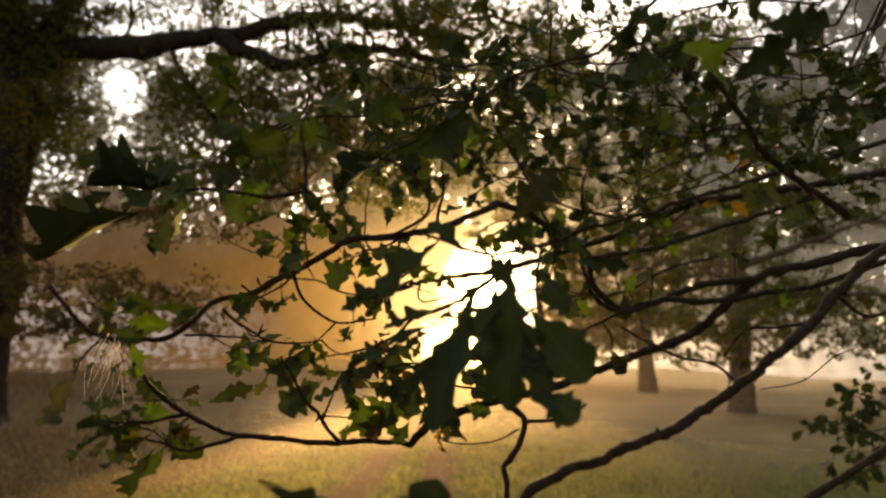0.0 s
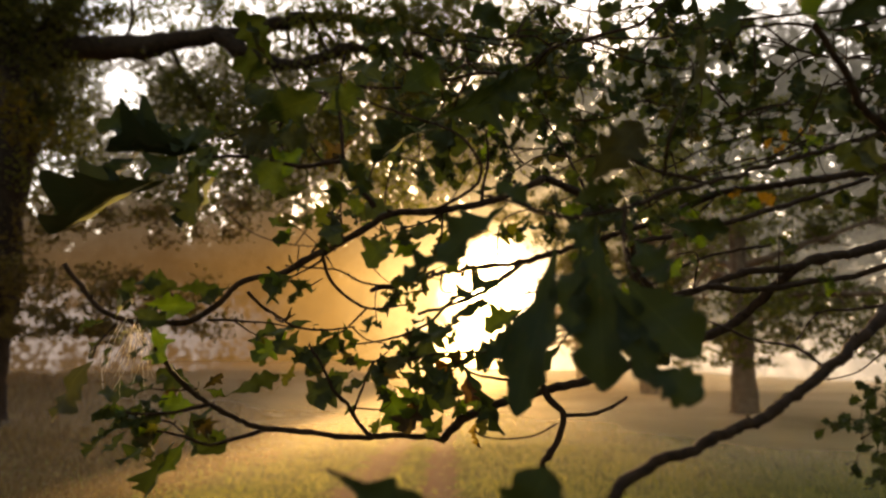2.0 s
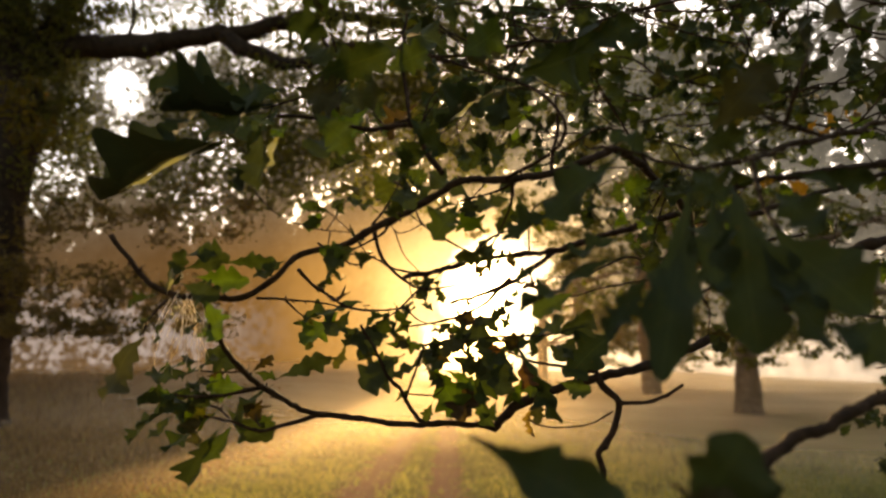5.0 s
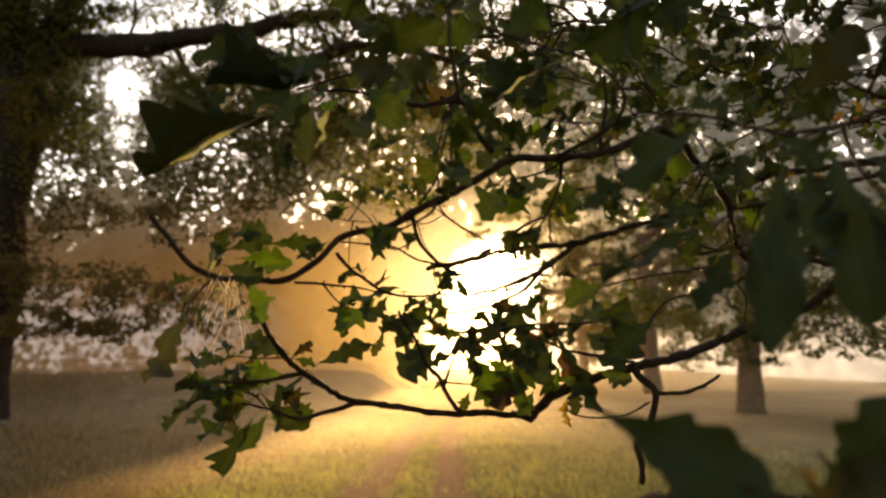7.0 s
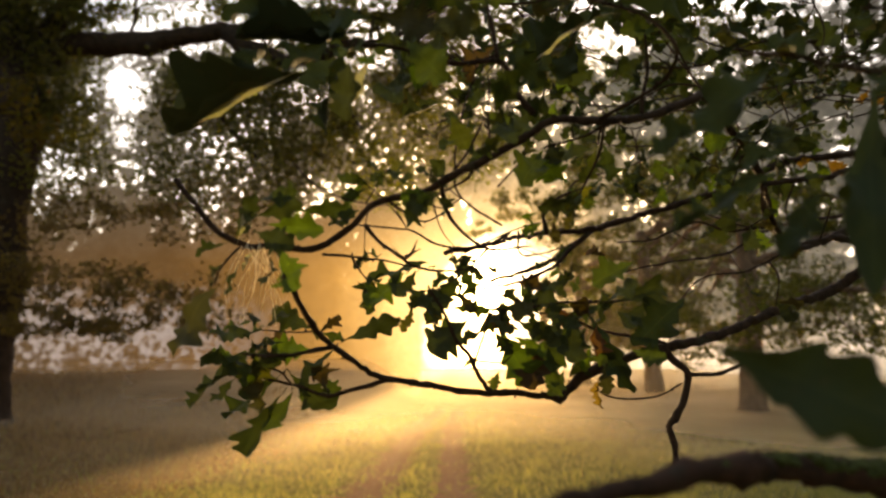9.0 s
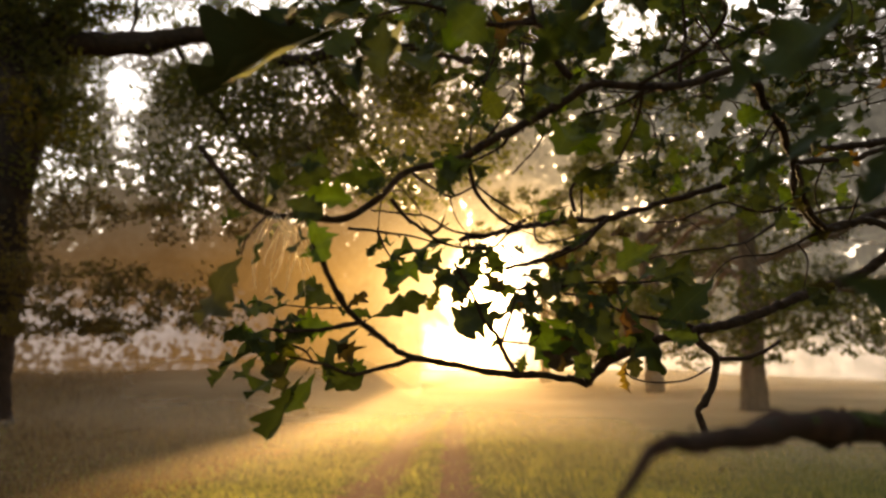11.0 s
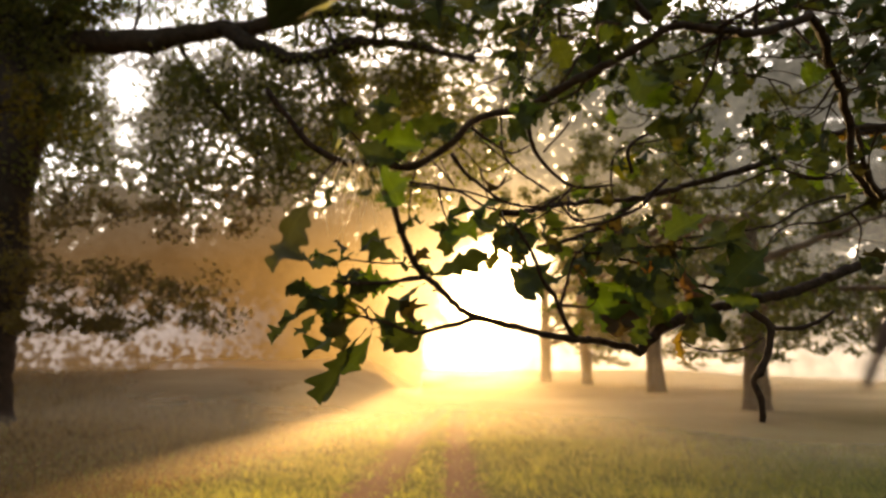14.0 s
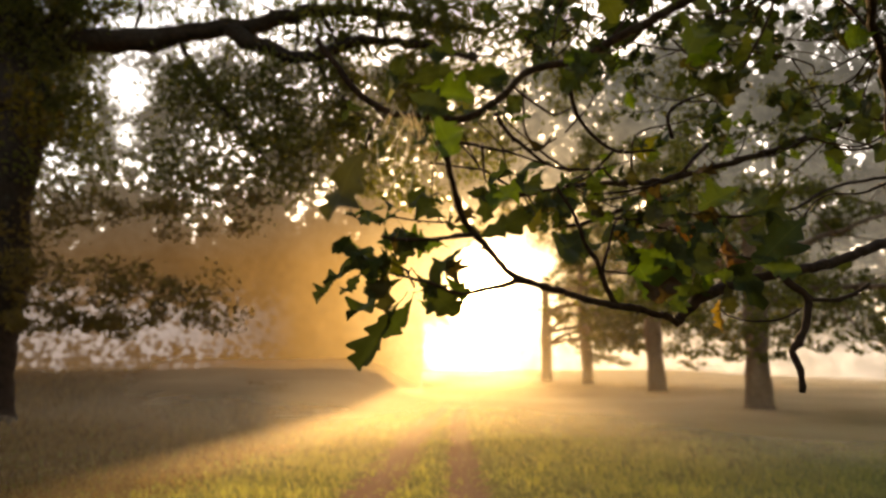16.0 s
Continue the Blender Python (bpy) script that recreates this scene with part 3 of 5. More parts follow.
def build_tall_grass():
    """A bank of tall grass beside the meadow, under the old oak, browned for the shaded haze."""
    rng = np.random.RandomState(15)
    verts, faces = [], []
    while len(verts) < 5 * 46000:
        y = 7.0 + 26.0 * rng.rand() ** 1.3
        edge = -3.4 - 0.01 * y + 0.8 * noise.noise((y * 0.35, 2.0, 0))
        x = edge - (4.0 + 0.7 * y) * rng.rand() ** 1.1
        clump = noise.noise((x * 0.40, y * 0.40, 5.0)) + 0.5 * noise.noise((x * 1.1, y * 1.1, 9.0))
        tall = (0.20 + 0.22 * clump) * rng.uniform(0.5, 1.25) * min(1.0, 0.35 + (edge - x) / 4.0) * min(1.5, 0.45 + (y - 8) / 16)
        if tall < 0.05:
            continue
        wide = rng.uniform(0.004, 0.009) * (1 + y / 14)
        a, b = rng.uniform(0, 6.283), rng.uniform(0, 6.283)
        dx, dy, lean = math.cos(a) * wide, math.sin(a) * wide, rng.uniform(0.1, 0.5) * tall
        lx, ly, z = lean * math.cos(b), lean * math.sin(b), ground_height(x, y) - 0.02
        k = len(verts)
        verts += [(x - dx, y - dy, z), (x + dx, y + dy, z), (x + lx * 0.35 + dx, y + ly * 0.35 + dy, z + tall * 0.62), (x + lx * 0.35 - dx, y + ly * 0.35 - dy, z + tall * 0.62), (x + lx, y + ly, z + tall)]
        faces += [(k, k + 1, k + 2, k + 3), (k + 3, k + 2, k + 4)]
    # the blades' brown stands in for warm haze over the bank
    tagged(new("tall_grass", mesh_from("tall_grass", verts, faces, grass_material("hazed_tall_grass", (0.09, 0.050, 0.017), (0.16, 0.092, 0.031), (0.24, 0.15, 0.056)), False)), "bank of tall grass in morning shade, browned for warm haze", "grass", kind="stuff")


build_tall_grass()


def ground_mist_material():
    """Thin mist that lies on the meadow and scatters the low sun: thicker far off and beside the track."""
    m, n = material("ground_mist")
    at = n.add("ShaderNodeNewGeometry").outputs["Position"]
    thick = n.add("ShaderNodeAttribute")
    thick.attribute_name = "thickness"
    wisp = n.noise(0.22, 4.0, 0.55, at)
    fac = n.math("MULTIPLY", thick.outputs["Fac"], n.math("ADD", n.math("MULTIPLY", wisp, 0.9), 0.5))
    d, t, clear, both, out = (n.add(k) for k in ("ShaderNodeBsdfDiffuse", "ShaderNodeBsdfTranslucent", "ShaderNodeBsdfTransparent", "ShaderNodeMixShader", "ShaderNodeMixShader"))
    # the golden scatter of the low sun is put into this tint
    d.inputs[0].default_value = t.inputs[0].default_value = (0.92, 0.75, 0.51, 1)
    both.inputs[0].default_value = 0.1
    n.link(d, both, 0, 1), n.link(t, both, 0, 2)
    n.tree.links.new(n.math("MINIMUM", fac, 0.93), out.inputs[0])
    n.link(clear, out, 0, 1), n.link(both, out, 0, 2)
    n.link(out, n.add("ShaderNodeOutputMaterial"))
    return m


def build_ground_mist():
    """A low rolling layer of mist above the grass."""
    verts, faces, dense = [], [], []
    xs, ys = np.linspace(-34, 34, 90), np.concatenate((np.linspace(3.6, 40, 76), np.geomspace(41, 86, 14)))
    for level, much in ((0.28, 0.40),):
        k = len(verts)
        for y in ys:
            for x in xs:
                bump = noise.noise((x * 0.13, y * 0.10, level * 9)) + 0.35 * noise.noise((x * 0.45, y * 0.3, level * 5))
                verts.append((x, y, ground_height(x, y) + level * (1 + 0.35 * bump) + 0.012 * max(0.0, y - 15) + 0.00012 * max(0.0, y - 35) ** 2))
                near_fade = 0.15 * min(1.0, max(0.0, (y - 3.6) / 5)) + 0.85 * min(1.0, max(0.0, (y - 8.0) / 19))
                shoulder = min(1.0, max(0.0, (-x - 0.4 - 0.02 * y) / 2.2)) * min(1.0, max(0.0, (8.0 + x) / 5))
                edge = min(1.0, (34 - abs(x)) / 8) * (1.0 - 0.6 * min(1.0, max(0.0, (-x - 7 - 0.14 * y) / 6)))
                # thickened where the sun has not yet reached, to brighten the shade with haze
                shade = 1.0 + 0.1 * min(1.0, max(0.0, (-x - 4.6 + 0.085 * y) / 3)) + 0.5 * min(1.0, max(0.0, (x - 3.0 - 0.06 * y) / 4))
                beside = 0.55 * min(1.0, max(0.0, (x - 0.9) / 2.5)) * min(1.0, max(0.0, (y - 7.5) / 4))
                dense.append(much * beside * edge * 0.6 + much * edge * shade * (1.0 * near_fade + 0.7 * min(1.0, max(0.0, (y - 32) / 20)) + 0.38 * shoulder * min(1.0, max(0.0, (y - 7.5) / 5)) * (1.0 - 0.4 * near_fade)))
        nx = len(xs)
        faces += [(k + j * nx + i, k + j * nx + i + 1, k + (j + 1) * nx + i + 1, k + (j + 1) * nx + i) for j in range(len(ys) - 1) for i in range(nx - 1)]
    me = mesh_from("ground_mist", verts, faces, ground_mist_material())
    # mist has no face of its own: it scatters what comes from the glowing side
    me.normals_split_custom_set_from_vertices([Vector((0.05, 0.90, 0.43)).normalized()] * len(verts))
    me.attributes.new("thickness", "FLOAT", "POINT").data.foreach_set("value", dense)
    tagged(new("ground_mist", me), "thin morning mist lying over the meadow", "mist", kind="stuff")


build_ground_mist()


def standing_mist_material():
    """Mist between the trees: it lets most light by and scatters the low sun forward."""
    m, n = material("standing_mist")
    at = n.add("ShaderNodeNewGeometry").outputs["Position"]
    thick = n.add("ShaderNodeAttribute")
    thick.attribute_name = "thickness"
    fac = n.math("MULTIPLY", thick.outputs["Fac"], n.math("ADD", n.math("MULTIPLY", n.noise(0.16, 4.0, 0.55, at), 1.0), 0.5))
    t, clear, out = (n.add(k) for k in ("ShaderNodeBsdfTranslucent", "ShaderNodeBsdfTransparent", "ShaderNodeMixShader"))
    t.inputs[0].default_value = (0.88, 0.75, 0.54, 1)
    n.tree.links.new(n.math("MINIMUM", fac, 0.9), out.inputs[0])
    n.link(clear, out, 0, 1), n.link(t, out, 0, 2)
    n.link(out, n.add("ShaderNodeOutputMaterial"))
    return m


def build_standing_mist():
    """Bands of mist standing across the meadow between the oaks, thick at the ground and thinning upwards."""
    verts, faces, dense = [], [], []
    zs = np.array([0.0, 0.25, 0.55, 0.9, 1.3, 1.7, 2.3, 3.3, 4.6, 6.5, 9.0, 12.0, 15.0])
    for y, much, x0, x1, fall in ((14.5, 0.42, -8.0, 7.0, 0.9), (18.8, 0.13, 1.5, 17.0, 2.5), (27.0, 0.10, -24.0, 24.0, 5.0), (37.0, 0.30, -1.4, 34.0, 8.0)):
        xs = np.linspace(x0, x1, 48)
        k = len(verts)
        for z in zs:
            for x in xs:
                verts.append((x, y + 0.6 * noise.noise((x * 0.15, y, z * 0.1)), ground_height(x, y) + z))
                side = min(1.0, (x - x0) / (6.0 if y < 16 else 3.0), (x1 - x) / 3.0) * min(1.0, 0.12 + z / 1.1)
                banked = 1.0 + (0.8 * min(1.0, max(0.0, (-x - 2.0) / 4.0)) * math.exp(-z / 1.8) if y == 27.0 else 0.0)
                dense.append(much * banked * max(side, 0.0) * (0.70 * math.exp(-z / 1.4) + 0.65 * math.exp(-z / fall)) * min(1.0, (15.0 - z) / 4.0) * (max(0.0, 1.0 - z / 1.9) ** 1.5 if y < 16 else 1.0))
        nx = len(xs)
        faces += [(k + j * nx + i, k + j * nx + i + 1, k + (j + 1) * nx + i + 1, k + (j + 1) * nx + i) for j in range(len(zs) - 1) for i in range(nx - 1)]
    me = mesh_from("standing_mist", verts, faces, standing_mist_material())
    me.attributes.new("thickness", "FLOAT", "POINT").data.foreach_set("value", dense)
    tagged(new("standing_mist", me), "sunlit morning mist standing between the oaks", "mist", kind="stuff")


build_standing_mist()


def build_backdrop():
    """A glowing sheet painted as far woods in mist, open where the sun stands."""
    # the nearer left arc also casts the shade beside the track
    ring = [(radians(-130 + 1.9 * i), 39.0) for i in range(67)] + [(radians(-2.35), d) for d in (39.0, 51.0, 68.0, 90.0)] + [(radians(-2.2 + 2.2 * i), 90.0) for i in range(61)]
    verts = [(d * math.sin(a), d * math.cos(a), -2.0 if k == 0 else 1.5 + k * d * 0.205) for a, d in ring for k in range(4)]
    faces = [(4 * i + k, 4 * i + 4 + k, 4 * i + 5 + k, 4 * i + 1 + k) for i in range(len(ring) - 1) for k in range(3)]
    tagged(new("backdrop", mesh_from("backdrop", verts, faces, mist_material())), "glowing backdrop painted as far woods in golden morning mist", "backdrop", kind="structure")


build_backdrop()


# ---- trees ----
def crown_mesh(name, blobs, size, seed, mat=LEAF_FAR, gaps=()):
    """A crown of many small leaf clumps. Blobs: centre, radii and number of leaves."""
    rng = np.random.RandomState(seed)
    shape = np.array([(0, -0.5, 0), (0.3, -0.15, 0.06), (0.24, 0.2, 0.05), (0, 0.55, -0.08), (-0.24, 0.2, 0.05), (-0.3, -0.15, 0.06)])
    allv, faces, base = [], [], 0
    for c, r, count in blobs:
        sub_n = max(4, count // 45) if count > 300 else count // 9
        d = rng.normal(size=(sub_n, 3))
        d /= np.linalg.norm(d, axis=1)[:, None]
        centres = np.array(c) + d * np.array(r) * (rng.rand(sub_n, 1) ** 0.4)
        pick = centres[rng.randint(0, sub_n, count)]
        spread = min(r) * 0.30
        pos = pick + rng.normal(size=(count, 3)) * spread * np.array((1, 1, 0.6))
        for middle, radius in gaps:
            pos = pos[np.linalg.norm((pos - np.array(middle)) * (1, 0.3, 1), axis=1) + rng.normal(size=len(pos)) * 0.2 > radius]
        count = len(pos)
        q = rng.normal(size=(count, 3, 3))
        u = q[:, 0] / np.linalg.norm(q[:, 0], axis=1)[:, None]
        v = q[:, 1] - u * np.sum(q[:, 1] * u, axis=1)[:, None]
        v /= np.linalg.norm(v, axis=1)[:, None]
        n3 = np.cross(u, v)
        s = size * rng.uniform(0.6, 1.4, (count, 1, 1))
        pts = pos[:, None, :] + s * (shape[None, :, 0:1] * u[:, None] + shape[None, :, 1:2] * v[:, None] + shape[None, :, 2:3] * n3[:, None])
        allv.append(pts.reshape(-1, 3))
        idx = base + 6 * np.arange(count)[:, None] + np.arange(6)[None]
        faces.extend(map(tuple, idx.tolist()))
        base += 6 * count
    return mesh_from(name, np.concatenate(allv), faces, mat, False)


def tree(label, trunk, r0, r1, limbs, blobs, size, seed, group="", bark=BARK_TREE, gaps=()):
    """An oak: a tapered trunk with flared foot, limbs and a crown of clumps."""
    root = thing("oak_tree", trunk[0], label, "tree", group)
    back = Vector(trunk[0])
    t = Tubes(14)
    line = spline(trunk, 0.25)
    t.add(line, r0, r1, 0.07, 6, seed)
    foot = np.array([(line[0] + (0, 0, -0.25)), line[0] + (0, 0, 0.15), line[0] + (0, 0, 0.8)])
    t.add(spline(foot, 0.15), r0 * 1.75, r0 * 0.95, 0.12, 0, seed + 1)
    o = child("trunk", t.mesh("trunk", bark), root)
    o.location = -back
    for k, (pts, a, b) in enumerate(limbs):
        lt = Tubes(9)
        ln = spline(pts, 0.3)
        ln[1:-1] += np.random.RandomState(seed + k).normal(size=(len(ln) - 2, 3)) * a * 0.12
        lt.add(ln, a, b, 0.08, 4, seed + 20 + k)
        rng = np.random.RandomState(seed + 40 + k)
        for _ in range(9):
            i = rng.randint(len(ln) // 5, len(ln))
            d = rng.normal(size=3) * (1, 1, 0.7)
            d /= np.linalg.norm(d)
            reach = rng.uniform(0.8, 2.0)
            p = ln[i]
            lt.add(spline([p, p + d * reach * 0.5 + rng.normal(size=3) * 0.12, p + d * reach + rng.normal(size=3) * 0.2], 0.2), a * 0.22, a * 0.07, 0.1, 0, seed + k)
        o = child("limb", lt.mesh("limb", bark), root)
        o.location = -back
    if blobs:
        o = child("crown", crown_mesh("crown", blobs, size, seed + 60, gaps=gaps), root, "thick crown of small oak leaves with gaps", "stuff")
        o.location = -back
    return root


def blob(c, rx, rz, count, ry=None):
    return (c, (rx, ry or max(rx, rz), rz), count)


# the old oak whose limb hangs over the meadow
oak_limbs, oak_clumps = [], []
oak_limbs.append(([(-13.097, 18.000, 9.994), (-11.702, 18.000, 11.187), (-10.004, 18.000, 11.373), (-8.299, 18.000, 11.559), (-6.594, 18.000, 11.839), (-5.309, 18.300, 12.299), (-3.609, 18.600, 12.731), (-0.928, 19.000, 12.512), (1.115, 19.500, 12.496)], 0.40, 0.10))
oak_limbs.append(([(-6.933, 18.000, 11.745), (-5.981, 17.800, 11.168), (-4.722, 17.600, 10.606), (-3.705, 17.500, 10.733), (-2.701, 17.400, 11.038), (-0.702, 17.200, 10.661), (0.594, 17.000, 10.204)], 0.25, 0.07))
oak_limbs.append(([(-13.154, 18.000, 9.095), (-12.593, 18.000, 11.467), (-11.693, 18.000, 12.696), (-10.420, 18.000, 13.953), (-8.993, 18.000, 15.949)], 0.36, 0.12))
oak_limbs.append(([(-12.95, 18.1, 9.0), (-13.25, 18.0, 11.0), (-13.5, 17.9, 13.5), (-13.3, 17.8, 16.5)], 0.60, 0.42))
oak_limbs.append(([(-8.464, 18.000, 11.465), (-7.684, 18.000, 10.173), (-6.755, 18.000, 8.913), (-5.567, 18.200, 7.576)], 0.09, 0.03))
oak_limbs.append(([(-4.367, 17.500, 10.643), (-3.502, 17.500, 9.576), (-2.501, 17.600, 8.399)], 0.07, 0.025))
oak_limbs.append(([(-9.840, 18.000, 11.466), (-9.666, 18.000, 12.409), (-9.856, 18.000, 13.563)], 0.06, 0.03))
oak_clumps.append(blob((-12.212, 17.500, 5.534), 1.2, 0.7, 260))
oak_clumps.append(blob((-10.216, 17.000, 5.734), 1.4, 0.7, 240))
oak_clumps.append(blob((-8.371, 17.000, 5.733), 1.4, 0.7, 220))
oak_clumps.append(blob((-6.536, 17.000, 5.890), 1.4, 0.7, 200))
oak_clumps.append(blob((-11.223, 17.000, 3.876), 1.3, 0.7, 260))
oak_clumps.append(blob((-9.605, 16.800, 3.847), 1.3, 0.7, 260))
oak_clumps.append(blob((-7.967, 16.800, 3.846), 1.2, 0.7, 200))
oak_clumps.append(blob((-6.843, 17.000, 3.721), 1.0, 0.7, 90))
oak_clumps.append(blob((-11.265, 17.000, 2.974), 1.2, 0.5, 220))
oak_clumps.append(blob((-9.758, 17.000, 2.824), 1.5, 0.5, 300))
oak_clumps.append(blob((-7.886, 16.800, 2.882), 1.5, 0.5, 230))
oak_clumps.append(blob((-6.193, 17.000, 2.970), 1.1, 0.5, 90))
oak_clumps.append(blob((-11.465, 18.000, 7.513), 1.4, 1.3, 540))
oak_clumps.append(blob((-8.321, 18.000, 7.511), 1.7, 1.5, 780))
oak_clumps.append(blob((-6.150, 18.000, 7.165), 1.7, 1.3, 720))
oak_clumps.append(blob((-4.544, 18.000, 8.205), 1.7, 1.5, 900))
oak_clumps.append(blob((-2.544, 18.000, 8.204), 1.8, 1.6, 900))
oak_clumps.append(blob((-7.814, 18.000, 9.629), 1.3, 1.1, 900))
oak_clumps.append(blob((-5.786, 18.000, 9.628), 1.5, 1.0, 900))
oak_clumps.append(blob((-11.532, 18.000, 9.632), 1.1, 1.1, 900))
oak_clumps.append(blob((-3.770, 18.000, 9.989), 1.5, 1.0, 720))
oak_clumps.append(blob((-7.001, 19.000, 13.318), 4.0, 0.8, 2500))
oak_clumps.append(blob((-2.449, 18.000, 11.837), 2.2, 1.1, 1560))
oak_clumps.append(blob((-12.810, 18.000, 11.843), 1.8, 1.6, 2600))
oak_clumps.append(blob((-13.6, 17.6, 13.6), 1.6, 1.4, 1300))
oak_clumps.append(blob((-11.315, 18.000, 12.409), 1.2, 0.6, 540))
oak_clumps.append(blob((0.313, 18.000, 11.647), 2.2, 1.2, 1560))
oak_clumps.append(blob((-0.726, 18.500, 9.666), 1.9, 1.3, 900))
oak_clumps.append(blob((0.674, 19.000, 8.389), 1.6, 1.3, 540))
oak_clumps.append(blob((-1.731, 18.500, 6.967), 1.5, 1.0, 360))
oak_clumps.append(blob((2.899, 19.000, 12.212), 2.2, 1.3, 900))
oak_clumps.append(blob((-9.414, 19.000, 15.904), 6.0, 1.8, 3000))
oak_clumps.append(blob((-0.004, 19.000, 15.478), 5.0, 1.8, 2700))
oak_clumps.append(blob((-0.085, 19.000, 12.947), 1.6, 0.9, 700))
oak_clumps.append(blob((-3.356, 18.400, 8.823), 1.3, 0.9, 420))
oak_clumps.append(blob((-1.307, 18.400, 10.107), 1.3, 0.9, 420))
oak_clumps.append(blob((-5.742, 18.400, 8.462), 1.3, 0.9, 350))
oak_clumps.append(blob((-4.138, 18.400, 11.426), 1.2, 0.7, 350))
oak_clumps.append(blob((3.200, 19.000, 12.543), 1.8, 1.0, 520))
oak_clumps.append(blob((5.886, 19.500, 12.222), 1.8, 1.0, 500))
oak_clumps.append(blob((8.957, 20.000, 12.914), 1.8, 1.0, 800))
oak_clumps.append(blob((3.490, 19.000, 10.583), 1.4, 0.8, 400))
old_oak = tree("old oak with a thick dark spreading limb", [(-13.1, 18.0, -0.1), (-13.1, 18.0, 3.0), (-13.05, 18.0, 6.5), (-12.9, 18.2, 9.5)], 0.78, 0.62, oak_limbs, [(c, r, int(n * 2.3)) for c, r, n in oak_clumps if c[2] > 6.0], 0.135, 11, gaps=(((-9.8, 18.0, 10.2), 0.62), ((-9.6, 18.0, 8.7), 0.45)))

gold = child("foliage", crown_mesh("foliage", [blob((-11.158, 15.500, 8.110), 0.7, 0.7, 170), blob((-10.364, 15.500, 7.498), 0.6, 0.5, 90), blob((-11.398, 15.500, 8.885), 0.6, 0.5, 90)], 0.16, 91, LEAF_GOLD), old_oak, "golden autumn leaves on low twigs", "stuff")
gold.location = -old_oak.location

low_leaves = child("foliage", crown_mesh("foliage", [(c, r, int(n * 2.6)) for c, r, n in oak_clumps if c[2] <= 6.0], 0.125, 92, LEAF_HAZED), old_oak, "low hanging leaves browned to stand in for mist", "stuff")
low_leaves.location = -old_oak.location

# the row of oaks beside the track
ROW = [
    ((9.172, 20.000, 0.109), 0.36, 20.0, 0),
    ((10.140, 32.000, 0.350), 0.42, 32.0, 1),
    ((8.572, 40.000, 0.635), 0.38, 40.0, 2),
    ((6.819, 45.000, 0.719), 0.40, 45.0, 3),
]
for (x, y, z), r, _, k in ROW:
    rng = np.random.RandomState(70 + k)
    lean = rng.uniform(-0.3, 0.3)
    h = 6.5 if k == 0 else 8.5 if k == 1 else 9.0 if k == 2 else 7.5
    limbs = []
    for j in range(7):
        a = rng.uniform(-1.9, 1.9) * (0.5 if k > 1 else 1.0)
        z0 = rng.uniform(0.40, 0.98) * h
        reach = rng.uniform(3.5, 6.5)
        limbs.append(([(x + lean * z0 / h, y, z0), (x + math.cos(a) * reach * 0.4, y + math.sin(a) * reach * 0.4, z0 + rng.uniform(0.3, 1.2)),
                       (x + math.cos(a) * reach, y + math.sin(a) * reach, z0 + rng.uniform(-0.6, 1.6))], r * 0.38, r * 0.08))
    blobs = []
    for j in range(34):
        a, d = rng.uniform(0, 6.283), rng.uniform(0.5, 7.0)
        zc = h * rng.uniform(0.62, 1.9 - 0.09 * d)
        bx, by = x + math.cos(a) * d, y + math.sin(a) * d
        if (k == 0 and j % 2) or (bx / by < (0.15 if k == 3 else 0.195) and zc / by < 0.235) or (k == 0 and bx < x - 3.2):
            continue
        blobs.append(blob((bx, by, zc), rng.uniform(1.0, 1.9), rng.uniform(0.6, 1.1), 260 if k == 0 else 200))
    for j in range(20):
        a, d = rng.uniform(0, 6.283), rng.uniform(2.0, 6.5)
        bx, by = x + math.cos(a) * d, y + math.sin(a) * d
        if bx / by > 0.215:
            blobs.append(blob((bx, by, rng.uniform(1.9, 4.4) + 0.02 * y), 1.3, 0.5, 150))
    for j in range(12 if k == 0 else 6):
        bx, by = x + rng.uniform(-1.0, 6.5), y + rng.uniform(-2.0, 3.0)
        if bx / by > 0.2:
            blobs.append(blob((bx, by, rng.uniform(1.7, 3.6)), 0.9, 0.32, 80))
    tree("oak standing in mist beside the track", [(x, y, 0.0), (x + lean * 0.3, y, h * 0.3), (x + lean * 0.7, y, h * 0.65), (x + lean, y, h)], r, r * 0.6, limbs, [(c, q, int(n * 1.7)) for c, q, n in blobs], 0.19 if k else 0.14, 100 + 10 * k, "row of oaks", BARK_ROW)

# ---- the near oak, whose hanging branches fill the view ----
near = thing("oak_tree", (4.2, 0.6, 0.0), "near oak with low leafy hanging branches", "tree")
NEAR_AT = Vector((4.2, 0.6, 0.0))


def near_part(name, me, label=""):
    o = child(name, me, near, label)
    o.location = -NEAR_AT
    return o


stem = Tubes(16)
stem.add(spline([(4.2, 0.6, -0.2), (4.25, 0.6, 1.2), (4.1, 0.7, 2.6), (4.0, 0.8, 4.5)], 0.15), 0.42, 0.26, 0.07, 5, 1)
near_part("trunk", stem.mesh("trunk", BARK_TREE))

BOUGH = [(4.15, 0.7, 2.5), (3.7, 1.05, 2.75), (3.3, 1.35, 2.7), (3.0, 1.6, 2.6)]
bough = Tubes(12)
bough.add(spline(BOUGH, 0.08), 0.17, 0.11, 0.08, 4, 3)
near_part("limb", bough.mesh("limb", BARK_TREE))
HIGH_BOUGH = [(4.03, 0.75, 3.7), (3.4, 1.1, 4.0), (2.7, 1.45, 3.95), (2.05, 1.65, 3.75)]
upper = Tubes(12)
upper.add(spline(HIGH_BOUGH, 0.08), 0.13, 0.05, 0.08, 4, 5)
near_part("limb", upper.mesh("limb", BARK_TREE))
behind = np.random.RandomState(77)
